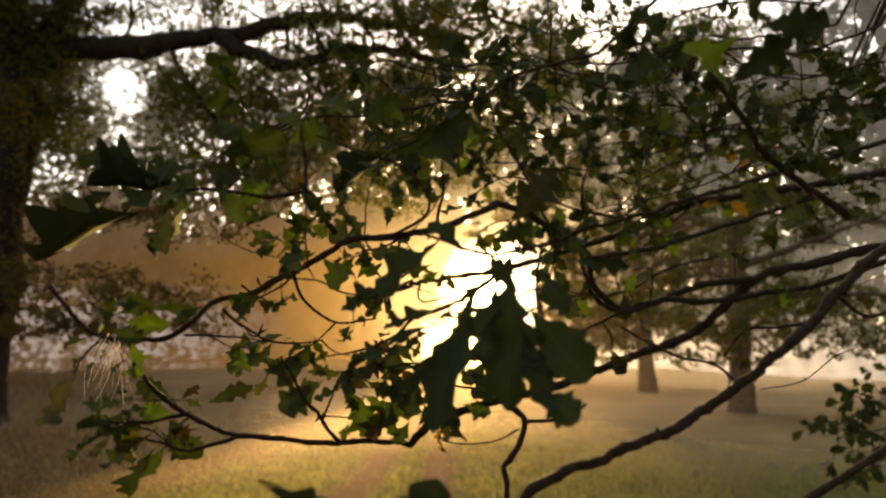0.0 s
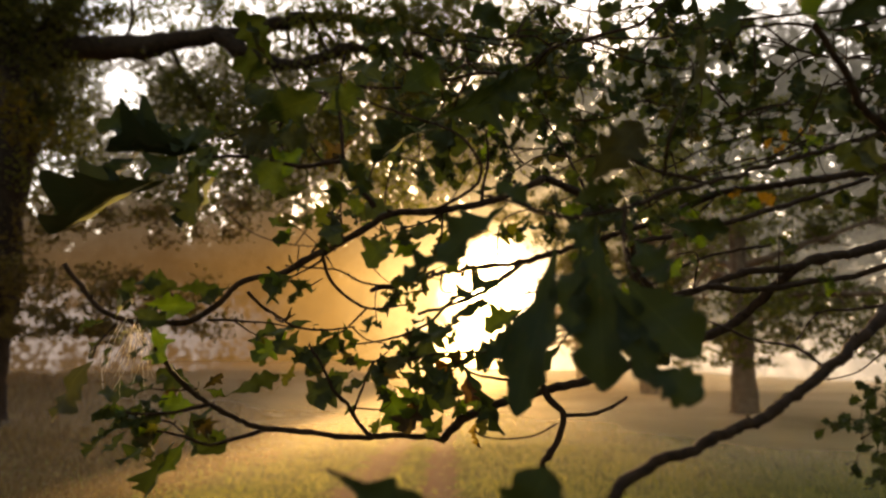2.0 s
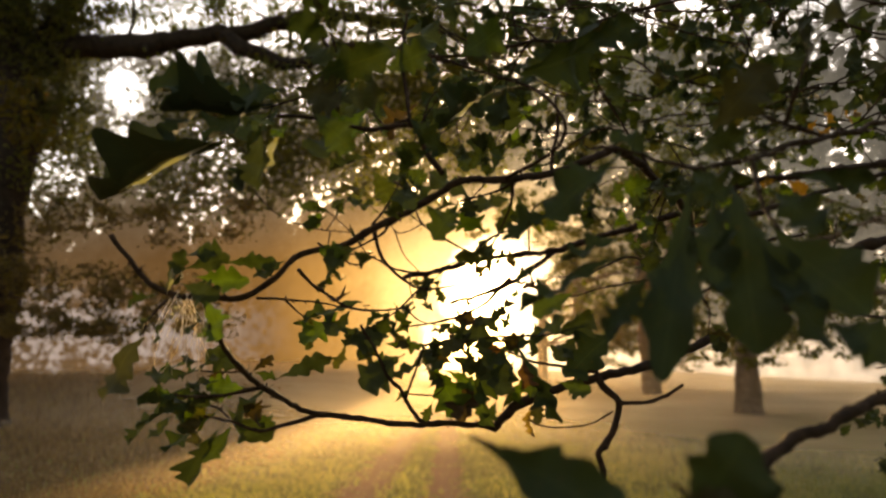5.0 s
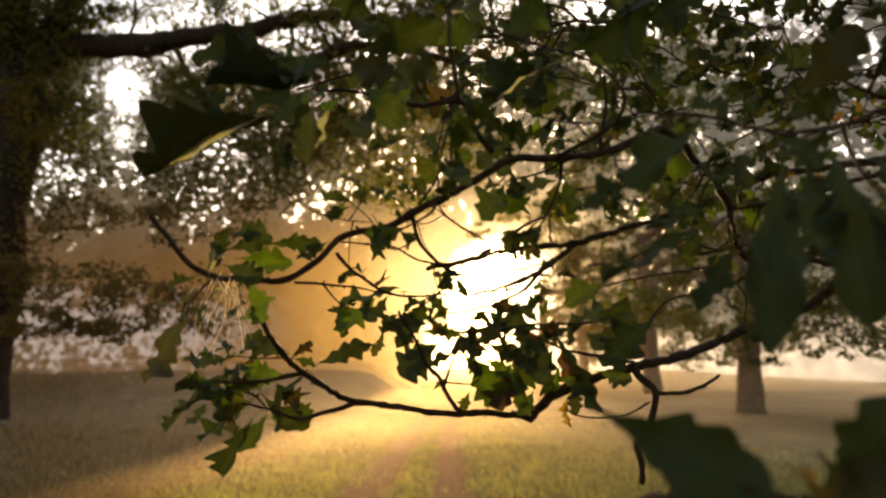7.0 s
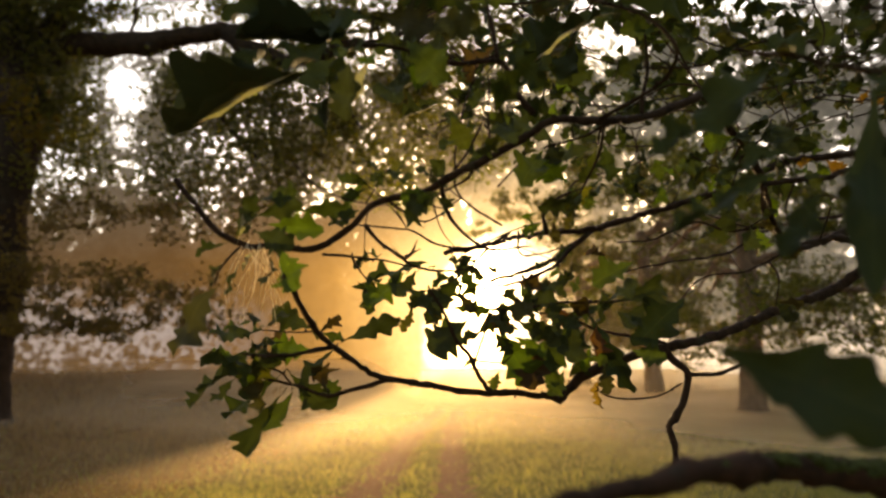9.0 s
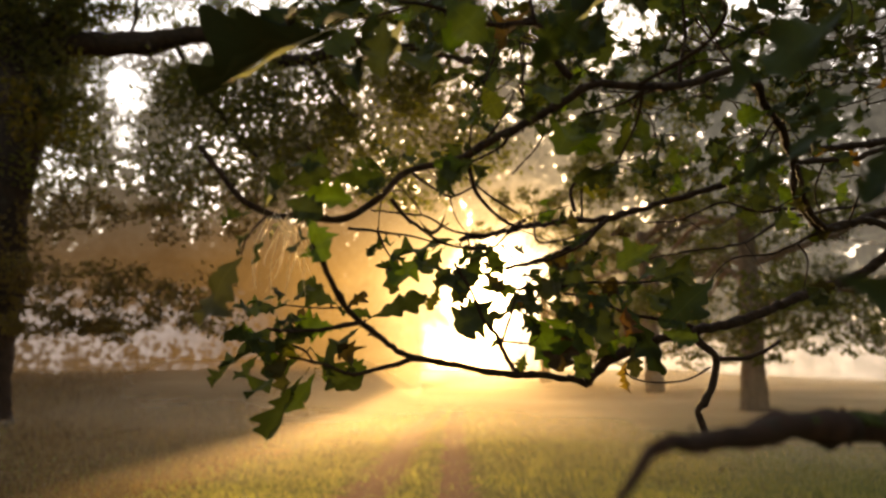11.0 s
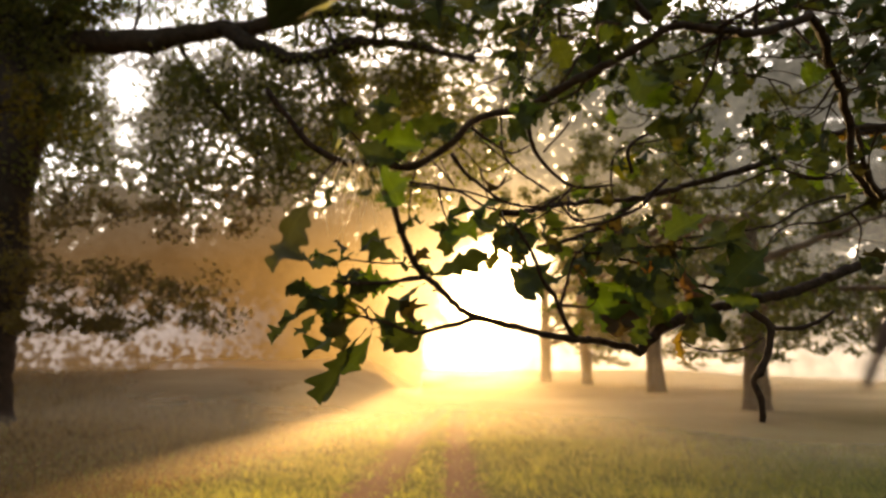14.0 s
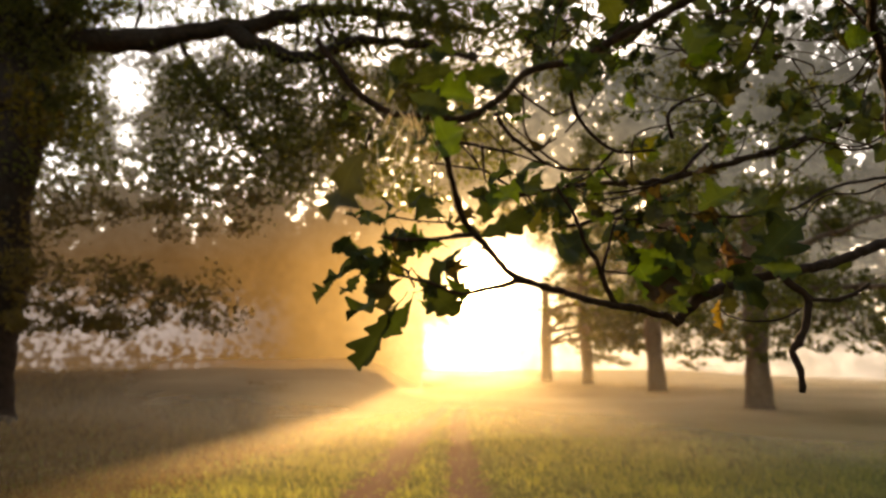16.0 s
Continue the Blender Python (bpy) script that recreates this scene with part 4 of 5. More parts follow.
crown_spots = []
for _ in range(26):
    crown_spots.append(((behind.uniform(2.4, 6.6), behind.uniform(-3.6, 0.1), behind.uniform(4.2, 8.0)), (1.3, 1.3, 0.9), 420))
for k in range(6):
    arm = Tubes(9)
    tip = np.array(crown_spots[k * 4][0])
    root = np.array((4.05, 0.75, 3.2 + 0.22 * k))
    arm.add(spline([root, (root + tip) / 2 + (0, 0, 0.35), tip], 0.12), 0.12, 0.03, 0.08, 3, 30 + k)
    near_part("limb", arm.mesh("limb", BARK_TREE))
tagged(near_part("crown", crown_mesh("crown", crown_spots, 0.09, 78, LEAF_MASS), "high crown of small oak leaves"), kind="stuff")

mass_leaves = []


TWIG = 0.7  # all twigs and leaves of the near oak by this factor


def branch(lines, label="", sprouts=0, seed=1, mat=BARK, size=0.085, reach=0.16, kinds=("green",), drop=0.25, span=(0.05, 1.0), parts=True, wander=0.0, rooted=True):
    """A branch: its main line first, then side shoots, each (points, first radius, last radius). Sprouts: leafy twigs grown along it."""
    rng = np.random.RandomState(seed)
    t = Tubes(8)
    grown = []
    size, reach = size * TWIG, reach * TWIG
    for k, (pts, r0, r1) in enumerate(lines):
        r0, r1 = r0 * TWIG, r1 * TWIG
        if wander:
            soft = spline(pts, 0.16)
            soft[1:] += rng.normal(size=(len(soft) - 1, 3)) * wander
            pts = [tuple(q) for q in soft]
        ln = spline(pts, 0.009 if r0 < 0.014 else 0.015)
        ln[1:-1] += rng.normal(size=(len(ln) - 2, 3)) * r0 * 0.10
        sway = rng.normal(size=(len(ln) // 4 + 3, 3)) * min(r0, 0.005) * 0.3
        where = np.linspace(0, len(sway) - 1.001, len(ln))
        low = where.astype(int)
        ln[1:-1] += (sway[low] + (sway[low + 1] - sway[low]) * (where - low)[:, None])[1:-1]
        for _ in range(int(44 * np.linalg.norm(ln[-1] - ln[0]))):
            i = rng.randint(1, len(ln) - 1)
            d = rng.normal(size=3) + (ln[i + 1] - ln[i - 1]) / 0.03
            d /= np.linalg.norm(d)
            here = r0 + (r1 - r0) * i / len(ln)
            t.add(np.array([ln[i], ln[i] + d * (here + 0.002), ln[i] + d * (here + rng.uniform(0.0028, 0.0050))]), min(here, 0.0022), 0.0009, 0.1, 0, 1)
        t.add(ln, r0, r1, 0.12, 3 + 16 * np.linalg.norm(ln[-1] - ln[0]), seed * 7 + k)
        grown.append(ln)
    spots = []
    for s in range(sprouts):
        ln = grown[rng.randint(len(grown))] if s % 2 else grown[0]
        i = int(len(ln) * rng.uniform(*span))
        i = min(max(i, 1), len(ln) - 2)
        p = ln[i]
        along = ln[i + 1] - ln[i - 1]
        along /= np.linalg.norm(along)
        d = rng.normal(size=3) * (1, 0.8, 0.9) + along * 0.9
        d[2] -= drop * 0.5
        d /= np.linalg.norm(d)
        q = p + d * reach * rng.uniform(0.5, 1.2)
        mid = (p + q) / 2 + rng.normal(size=3) * 0.014
        twig = spline([p, mid, q], 0.01)
        t.add(twig, 0.0019, 0.0010, 0.12, 3, seed + s)
        for j in range(rng.randint(3, 6)):
            b = twig[-1 - rng.randint(0, max(1, len(twig) // 3))]
            e = d * 0.6 + rng.normal(size=3) * 0.75
            e[2] -= drop
            e /= np.linalg.norm(e)
            ll = size * rng.uniform(0.6, 1.25)
            spots.append((b, b + e * ll, rng.uniform(-70, 70), rng.uniform(0.8, 1.15), kinds[rng.randint(len(kinds))]))
    root = grown[0][-1 if mat is BARK_DEAD else 0]
    thick = (lines[0][2] if mat is BARK_DEAD else lines[0][1]) * TWIG
    hub = np.array(HIGH_BOUGH[-1] if wander else BOUGH[-1]) + rng.normal(size=3) * 0.03
    if rooted:
        t.add(spline([hub, hub * 0.5 + root * 0.5 + ((0.0, 0.0, 0.18) if wander else (0.22, 0.05, 0.10)), root], 0.05), thick * 2.2, thick * 1.02, 0.1, 4, seed)
    ob = near_part("branch", t.mesh("branch", mat), label)
    for b, e, roll, broad, kind in spots:
        if parts:
            leaf(ob, b, e, roll, kind, broad)
        else:
            mass_leaves.append((b, e, roll, broad))
    return ob


GY = ("fresh", "green", "green", "green", "fresh", "green", "green", "yellow")


def cluster(parent, at, count, size, seed, kinds=GY, drop=0.3, spread=0.02):
    """A whorl of leaves at a twig's end."""
    rng = np.random.RandomState(seed)
    size, spread = size * TWIG, spread * TWIG
    for _ in range(count):
        b = np.array(at) + rng.normal(size=3) * spread
        d = rng.normal(size=3) * (1, 0.7, 1)
        d[2] -= drop
        d /= np.linalg.norm(d)
        leaf(parent, b, b + d * size * rng.uniform(0.85, 1.5), rng.uniform(-65, 65), kinds[rng.randint(len(kinds))], rng.uniform(0.9, 1.2))

# long low branch that ends in the hanging spray with the spider's threads
lines_of_a = []
lines_of_a.append(([(1.886, 2.030, 2.204), (1.578, 1.890, 2.137), (1.247, 1.750, 2.081), (1.091, 1.680, 2.047), (0.940, 1.610, 2.005), (0.771, 1.540, 1.961)] + [(0.612, 1.568, 1.830), (0.409, 1.456, 1.765), (0.250, 1.365, 1.712), (0.131, 1.309, 1.686), (0.041, 1.288, 1.664), (-0.026, 1.267, 1.638), (-0.049, 1.260, 1.619), (-0.061, 1.260, 1.603)], 0.021, 0.0105))
lines_of_a.append(([(-0.031, 1.267, 1.635), (-0.049, 1.260, 1.619), (-0.061, 1.260, 1.601), (-0.076, 1.246, 1.608), (-0.125, 1.204, 1.613), (-0.183, 1.155, 1.619), (-0.250, 1.106, 1.625), (-0.322, 1.057, 1.640), (-0.365, 1.001, 1.663), (-0.400, 0.952, 1.695), (-0.413, 0.896, 1.728), (-0.426, 0.882, 1.754)], 0.0077, 0.0044))
lines_of_a.append(([(-0.322, 1.057, 1.640), (-0.360, 1.043, 1.629), (-0.401, 1.029, 1.620), (-0.440, 1.022, 1.635), (-0.480, 1.015, 1.643)], 0.0046, 0.0022))
lines_of_a.append(([(-0.384, 0.973, 1.680), (-0.413, 0.959, 1.672), (-0.449, 0.952, 1.669), (-0.485, 0.945, 1.672)], 0.0042, 0.0022))
lines_of_a.append(([(-0.181, 1.155, 1.620), (-0.201, 1.134, 1.647), (-0.217, 1.113, 1.672), (-0.231, 1.099, 1.690), (-0.250, 1.085, 1.730), (-0.273, 1.078, 1.767)], 0.0055, 0.0024))
lines_of_a.append(([(-0.207, 1.127, 1.660), (-0.193, 1.134, 1.698), (-0.183, 1.141, 1.730), (-0.155, 1.148, 1.756)], 0.003, 0.0016))
lines_of_a.append(([(0.125, 1.309, 1.688), (0.144, 1.302, 1.662), (0.162, 1.295, 1.643), (0.153, 1.288, 1.609), (0.128, 1.274, 1.572), (0.115, 1.274, 1.561), (0.120, 1.267, 1.532), (0.118, 1.260, 1.498)], 0.0095, 0.0062))
lines_of_a.append(([(0.162, 1.295, 1.641), (0.219, 1.316, 1.643), (0.260, 1.330, 1.654), (0.296, 1.344, 1.673)], 0.0052, 0.0045))
lines_of_a.append(([(0.151, 1.295, 1.628), (0.106, 1.274, 1.609), (0.047, 1.253, 1.604), (0.001, 1.232, 1.613), (-0.008, 1.232, 1.626)], 0.0024, 0.0018))
lines_of_a.append(([(0.132, 1.309, 1.696), (0.081, 1.288, 1.705), (0.008, 1.260, 1.716), (-0.053, 1.232, 1.735), (-0.103, 1.204, 1.740)], 0.005, 0.002))
lines_of_a.append(([(0.764, 1.540, 1.961), (0.575, 1.435, 1.928), (0.440, 1.344, 1.878), (0.338, 1.260, 1.861), (0.282, 1.204, 1.892), (0.262, 1.176, 1.937)], 0.013, 0.005))
lines_of_a.append(([(-0.471, 0.873, 1.783), (-0.483, 0.870, 1.767), (-0.490, 0.867, 1.756), (-0.493, 0.864, 1.740)], 0.0022, 0.0014))
lines_of_a.append(([(-0.412, 1.000, 1.700), (-0.444, 0.990, 1.699), (-0.478, 0.980, 1.701)], 0.0018, 0.0012))
lines_of_a.append(([(-0.482, 1.020, 1.657), (-0.465, 1.040, 1.651), (-0.455, 1.070, 1.633)], 0.0026, 0.0016))
lines_of_a.append(([(-0.207, 1.140, 1.665), (-0.162, 1.150, 1.663), (-0.148, 1.160, 1.676)], 0.0022, 0.0012))
lines_of_a.append(([(-0.184, 1.150, 1.740), (-0.137, 1.160, 1.741), (-0.055, 1.190, 1.755), (0.024, 1.220, 1.759), (0.099, 1.250, 1.778)], 0.0024, 0.003))
A = branch(lines_of_a, "long low oak branch with knotty twigs")
leaf(A, (-0.490, 0.865, 1.749), (-0.524, 0.853, 1.663), 20, "hanging", 0.82)
leaf(A, (-0.484, 0.870, 1.771), (-0.501, 0.864, 1.739), 44, "green", 0.53)
leaf(A, (-0.481, 0.885, 1.793), (-0.464, 0.891, 1.849), 32, "green", 0.65)
leaf(A, (-0.484, 0.880, 1.791), (-0.521, 0.874, 1.775), 24, "fresh", 0.73)
leaf(A, (-0.450, 0.885, 1.811), (-0.381, 0.885, 1.805), 14, "yellow", 0.86)
leaf(A, (-0.459, 0.875, 1.802), (-0.413, 0.869, 1.783), 4, "green", 1.31)
leaf(A, (-0.466, 0.890, 1.818), (-0.411, 0.902, 1.842), 44, "green", 0.84)
leaf(A, (-0.423, 0.900, 1.831), (-0.347, 0.906, 1.835), 30, "fresh", 0.65)
leaf(A, (-0.344, 0.910, 1.839), (-0.379, 0.904, 1.802), 28, "green", 0.84)
leaf(A, (-0.430, 0.885, 1.786), (-0.406, 0.873, 1.733), 6, "yellow", 1.31)
leaf(A, (-0.437, 0.880, 1.779), (-0.429, 0.868, 1.734), 50, "green", 0.84)
leaf(A, (-0.476, 0.878, 1.788), (-0.467, 0.874, 1.823), 56, "straw", 0.35)
leaf(A, (-0.471, 0.875, 1.773), (-0.481, 0.871, 1.728), 36, "green", 0.47)
leaf(A, (-0.451, 0.878, 1.781), (-0.474, 0.874, 1.760), 56, "straw", 0.5)
leaf(A, (-0.389, 1.050, 1.687), (-0.310, 1.072, 1.728), 30, "green", 0.63)
leaf(A, (-0.413, 1.020, 1.675), (-0.471, 1.006, 1.679), 3, "yellow", 1.21)
leaf(A, (-0.411, 1.000, 1.699), (-0.471, 0.986, 1.727), 14, "green", 1)
leaf(A, (-0.387, 1.040, 1.682), (-0.448, 1.011, 1.641), 36, "green", 0.79)
leaf(A, (-0.413, 1.010, 1.697), (-0.386, 1.024, 1.723), 32, "rust", 0.73)
leaf(A, (-0.412, 1.010, 1.697), (-0.377, 1.024, 1.698), 40, "fresh", 0.73)
leaf(A, (-0.476, 0.980, 1.701), (-0.531, 0.951, 1.682), 34, "green", 0.84)
leaf(A, (-0.479, 0.980, 1.709), (-0.519, 0.966, 1.705), 53, "fresh", 0.84)
leaf(A, (-0.484, 0.980, 1.694), (-0.481, 0.980, 1.661), 24, "yellow", 0.84)
leaf(A, (-0.410, 0.950, 1.720), (-0.461, 0.935, 1.719), 58, "green", 0.53)
leaf(A, (-0.443, 1.000, 1.691), (-0.489, 0.986, 1.678), 48, "green", 0.73)
leaf(A, (-0.480, 1.020, 1.655), (-0.561, 0.991, 1.637), 50, "green", 0.73)
leaf(A, (-0.511, 1.010, 1.647), (-0.532, 0.996, 1.605), 22, "green", 0.65)
leaf(A, (-0.530, 1.000, 1.645), (-0.563, 0.993, 1.605), 32, "green", 0.53)
leaf(A, (-0.511, 1.000, 1.669), (-0.533, 1.000, 1.673), 16, "yellow", 0.95)
leaf(A, (-0.459, 1.050, 1.655), (-0.396, 1.065, 1.584), 18, "green", 0.89)
leaf(A, (-0.463, 1.050, 1.649), (-0.534, 1.050, 1.585), 30, "fresh", 0.73)
leaf(A, (-0.486, 1.030, 1.658), (-0.490, 1.030, 1.593), 20, "green", 0.95)
leaf(A, (-0.478, 1.040, 1.651), (-0.512, 1.026, 1.629), 24, "yellow", 0.84)
leaf(A, (-0.464, 1.080, 1.629), (-0.535, 1.124, 1.528), 11, "green", 0.48)
leaf(A, (-0.456, 1.080, 1.629), (-0.485, 1.109, 1.570), 10, "fresh", 0.73)
leaf(A, (-0.452, 1.080, 1.619), (-0.428, 1.095, 1.609), 24, "fresh", 0.95)
leaf(A, (-0.421, 1.050, 1.648), (-0.387, 1.065, 1.616), 16, "fresh", 0.95)
leaf(A, (-0.481, 1.000, 1.673), (-0.467, 1.014, 1.633), 20, "yellow", 0.73)
leaf(A, (-0.481, 1.000, 1.673), (-0.500, 1.000, 1.633), 28, "fresh", 0.73)
leaf(A, (-0.299, 1.090, 1.790), (-0.361, 1.083, 1.736), 10, "yellow", 1.05)
leaf(A, (-0.285, 1.090, 1.793), (-0.322, 1.076, 1.738), 20, "green", 1.05)
leaf(A, (-0.262, 1.100, 1.798), (-0.364, 1.072, 1.785), 46, "fresh", 0.8)
leaf(A, (-0.291, 1.080, 1.743), (-0.307, 1.080, 1.698), 12, "fresh", 0.75)
leaf(A, (-0.271, 1.100, 1.771), (-0.302, 1.086, 1.734), 24, "green", 0.9)
leaf(A, (-0.226, 1.110, 1.756), (-0.294, 1.096, 1.730), 18, "green", 1.15)
leaf(A, (-0.234, 1.120, 1.767), (-0.202, 1.120, 1.734), 32, "green", 0.8)
leaf(A, (-0.210, 1.130, 1.726), (-0.284, 1.116, 1.665), 10, "green", 1.2)
leaf(A, (-0.231, 1.130, 1.721), (-0.255, 1.116, 1.659), 20, "fresh", 0.8)
leaf(A, (-0.226, 1.120, 1.791), (-0.269, 1.106, 1.771), 32, "fresh", 0.7)
leaf(A, (-0.171, 1.150, 1.717), (-0.119, 1.150, 1.621), 6, "yellow", 1)
leaf(A, (-0.153, 1.160, 1.702), (-0.093, 1.160, 1.679), 24, "yellow", 0.8)
leaf(A, (-0.179, 1.150, 1.714), (-0.149, 1.150, 1.673), 28, "green", 0.8)
leaf(A, (-0.103, 1.170, 1.697), (-0.122, 1.170, 1.617), 16, "rust", 1.1)
leaf(A, (-0.094, 1.170, 1.693), (-0.086, 1.170, 1.623), 24, "fresh", 0.9)
leaf(A, (-0.036, 1.190, 1.748), (-0.133, 1.176, 1.757), 24, "green", 0.9)
leaf(A, (-0.036, 1.180, 1.755), (0.041, 1.194, 1.612), 28, "broad", 0.42)
leaf(A, (-0.039, 1.190, 1.731), (-0.118, 1.190, 1.642), 20, "fresh", 0.9)
leaf(A, (0.022, 1.220, 1.759), (0.120, 1.248, 1.792), 28, "green", 0.8)
leaf(A, (-0.048, 1.190, 1.744), (-0.058, 1.190, 1.648), 16, "green", 1)
leaf(A, (-0.142, 1.160, 1.743), (-0.206, 1.146, 1.725), 44, "green", 0.8)
leaf(A, (-0.146, 1.160, 1.725), (-0.080, 1.174, 1.699), 24, "green", 0.9)
leaf(A, (-0.046, 1.190, 1.755), (-0.104, 1.190, 1.791), 28, "green", 0.9)
leaf(A, (-0.128, 1.200, 1.782), (-0.172, 1.186, 1.751), 28, "green", 0.6)
leaf(A, (-0.176, 1.160, 1.743), (-0.101, 1.174, 1.759), 56, "green", 0.7)
leaf(A, (-0.061, 1.210, 1.655), (-0.085, 1.210, 1.603), 12, "fresh", 1)
leaf(A, (-0.001, 1.240, 1.644), (-0.012, 1.240, 1.580), 48, "brown", 0.5)
leaf(A, (0.004, 1.230, 1.666), (0.010, 1.230, 1.611), 24, "green", 0.9)
leaf(A, (-0.015, 1.220, 1.694), (-0.032, 1.220, 1.646), 24, "yellow", 0.8)
leaf(A, (0.107, 1.350, 1.850), (0.016, 1.336, 1.804), 12, "fresh", 1)
leaf(A, (0.164, 1.250, 1.781), (0.054, 1.236, 1.688), 16, "broad", 0.9)
leaf(A, (0.093, 1.260, 1.766), (0.033, 1.246, 1.701), 24, "green", 0.9)
leaf(A, (-0.246, 1.130, 1.745), (-0.180, 1.130, 1.734), 36, "fresh", 0.7)
leaf(A, (-0.227, 1.140, 1.651), (-0.205, 1.140, 1.673), 32, "fresh", 0.8)
leaf(A, (-0.167, 1.170, 1.653), (-0.179, 1.170, 1.619), 12, "fresh", 1)
cluster(A, (-0.502, 1.010, 1.644), 4, 0.055, 301, ("green", "fresh", "fresh", "green", "rust"), 0.3, 0.03)
cluster(A, (-0.480, 1.010, 1.664), 3, 0.05, 302, ("green", "fresh", "fresh", "green", "rust"), 0.2, 0.03)
cluster(A, (-0.461, 1.060, 1.640), 4, 0.06, 303, ("green", "fresh", "fresh", "green", "rust"), 0.3, 0.03)
cluster(A, (-0.494, 0.980, 1.698), 3, 0.05, 304, ("green", "fresh", "fresh", "green", "rust"), 0.1, 0.03)
cluster(A, (-0.426, 1.000, 1.704), 2, 0.05, 305, ("green", "fresh", "fresh", "green", "rust"), 0.1, 0.025)
cluster(A, (-0.455, 0.890, 1.827), 2, 0.05, 306, ("green", "fresh", "fresh", "green", "rust"), 0, 0.02)
cluster(A, (-0.275, 1.100, 1.783), 4, 0.055, 307, ("green", "fresh", "fresh", "green", "rust"), 0.2, 0.035)
cluster(A, (-0.239, 1.120, 1.759), 5, 0.055, 308, ("green", "fresh", "fresh", "green", "rust"), 0.2, 0.04)
cluster(A, (-0.206, 1.140, 1.730), 4, 0.055, 309, ("green", "fresh", "fresh", "green", "rust"), 0.2, 0.04)
cluster(A, (-0.158, 1.160, 1.725), 5, 0.06, 310, ("green", "fresh", "fresh", "green", "rust"), 0.2, 0.04)
cluster(A, (-0.108, 1.180, 1.736), 6, 0.06, 311, ("green", "fresh", "fresh", "green", "rust"), 0.2, 0.05)
cluster(A, (-0.063, 1.190, 1.746), 6, 0.065, 312, ("green", "fresh", "fresh", "green", "rust"), 0.2, 0.05)
cluster(A, (-0.015, 1.210, 1.740), 6, 0.065, 313, ("green", "fresh", "fresh", "green", "rust"), 0.3, 0.05)
cluster(A, (-0.044, 1.210, 1.693), 4, 0.06, 314, ("green", "fresh", "fresh", "green", "rust"), 0.3, 0.04)
cluster(A, (0.049, 1.260, 1.784), 4, 0.06, 315, ("green", "fresh", "fresh", "green", "rust"), 0.2, 0.05)
cluster(A, (-0.132, 1.180, 1.766), 4, 0.045, 316, ("green", "fresh", "fresh", "green", "rust"), 0, 0.05)
cluster(A, (-0.176, 1.170, 1.777), 3, 0.045, 317, ("green", "fresh", "fresh", "green", "rust"), 0, 0.05)


# branch above it, forking, with a bare broken tip
lines_of_b = []
lines_of_b.append(([(0.085, 0.980, 2.006), (0.057, 0.965, 1.990), (-0.009, 0.930, 1.954), (-0.073, 0.890, 1.932), (-0.131, 0.860, 1.921), (-0.160, 0.868, 1.905), (-0.194, 0.875, 1.886), (-0.234, 0.889, 1.870), (-0.273, 0.903, 1.853), (-0.312, 0.910, 1.845), (-0.337, 0.910, 1.836), (-0.352, 0.910, 1.818), (-0.373, 0.910, 1.799), (-0.403, 0.910, 1.789), (-0.439, 0.903, 1.790), (-0.467, 0.896, 1.788), (-0.502, 0.889, 1.802), (-0.525, 0.882, 1.833), (-0.546, 0.875, 1.860)], 0.0074, 0.0046))
lines_of_b.append(([(-0.009, 0.930, 1.954), (-0.007, 0.930, 1.978), (0.001, 0.930, 2.014), (-0.002, 0.920, 2.058)], 0.004, 0.002))
lines_of_b.append(([(-0.151, 0.868, 1.933), (-0.165, 0.868, 1.953), (-0.178, 0.861, 1.982), (-0.193, 0.854, 1.990), (-0.224, 0.840, 1.981), (-0.262, 0.826, 1.979), (-0.297, 0.805, 1.978), (-0.341, 0.784, 1.971)], 0.0056, 0.002))
lines_of_b.append(([(-0.190, 0.854, 1.988), (-0.195, 0.861, 2.028), (-0.201, 0.868, 2.083), (-0.197, 0.875, 2.148)], 0.0038, 0.002))
lines_of_b.append(([(-0.196, 0.903, 1.898), (-0.199, 0.896, 1.935), (-0.198, 0.889, 1.987)], 0.0022, 0.0013))
lines_of_b.append(([(-0.239, 0.910, 1.881), (-0.219, 0.917, 1.910), (-0.204, 0.924, 1.946)], 0.0024, 0.0014))
lines_of_b.append(([(-0.077, 0.888, 1.931), (-0.029, 0.835, 1.945), (-0.020, 0.784, 1.962), (-0.047, 0.784, 2.000), (-0.106, 0.791, 2.025), (-0.168, 0.798, 2.051)], 0.0035, 0.0015))
# fine crooked twigs between the two branches
lines_of_b.append(([(-0.355, 1.020, 1.841), (-0.331, 1.040, 1.817), (-0.293, 1.060, 1.793), (-0.246, 1.080, 1.788), (-0.203, 1.090, 1.794)], 0.004, 0.0016))
lines_of_b.append(([(-0.255, 1.060, 1.917), (-0.253, 1.070, 1.888), (-0.230, 1.090, 1.853), (-0.187, 1.110, 1.825), (-0.123, 1.130, 1.832)], 0.0045, 0.0022))
lines_of_b.append(([(-0.331, 1.030, 1.881), (-0.302, 1.040, 1.862), (-0.277, 1.050, 1.852), (-0.250, 1.060, 1.868)], 0.003, 0.0012))
lines_of_b.append(([(-0.406, 1.000, 1.798), (-0.372, 1.020, 1.798), (-0.331, 1.040, 1.796), (-0.293, 1.060, 1.791)], 0.0028, 0.0016))
lines_of_b.append(([(-0.094, 1.140, 1.853), (-0.098, 1.140, 1.886), (-0.076, 1.150, 1.913), (-0.034, 1.160, 1.930)], 0.0042, 0.002))
lines_of_b.append(([(-0.187, 1.110, 1.825), (-0.221, 1.100, 1.789), (-0.254, 1.100, 1.769)], 0.0026, 0.001))
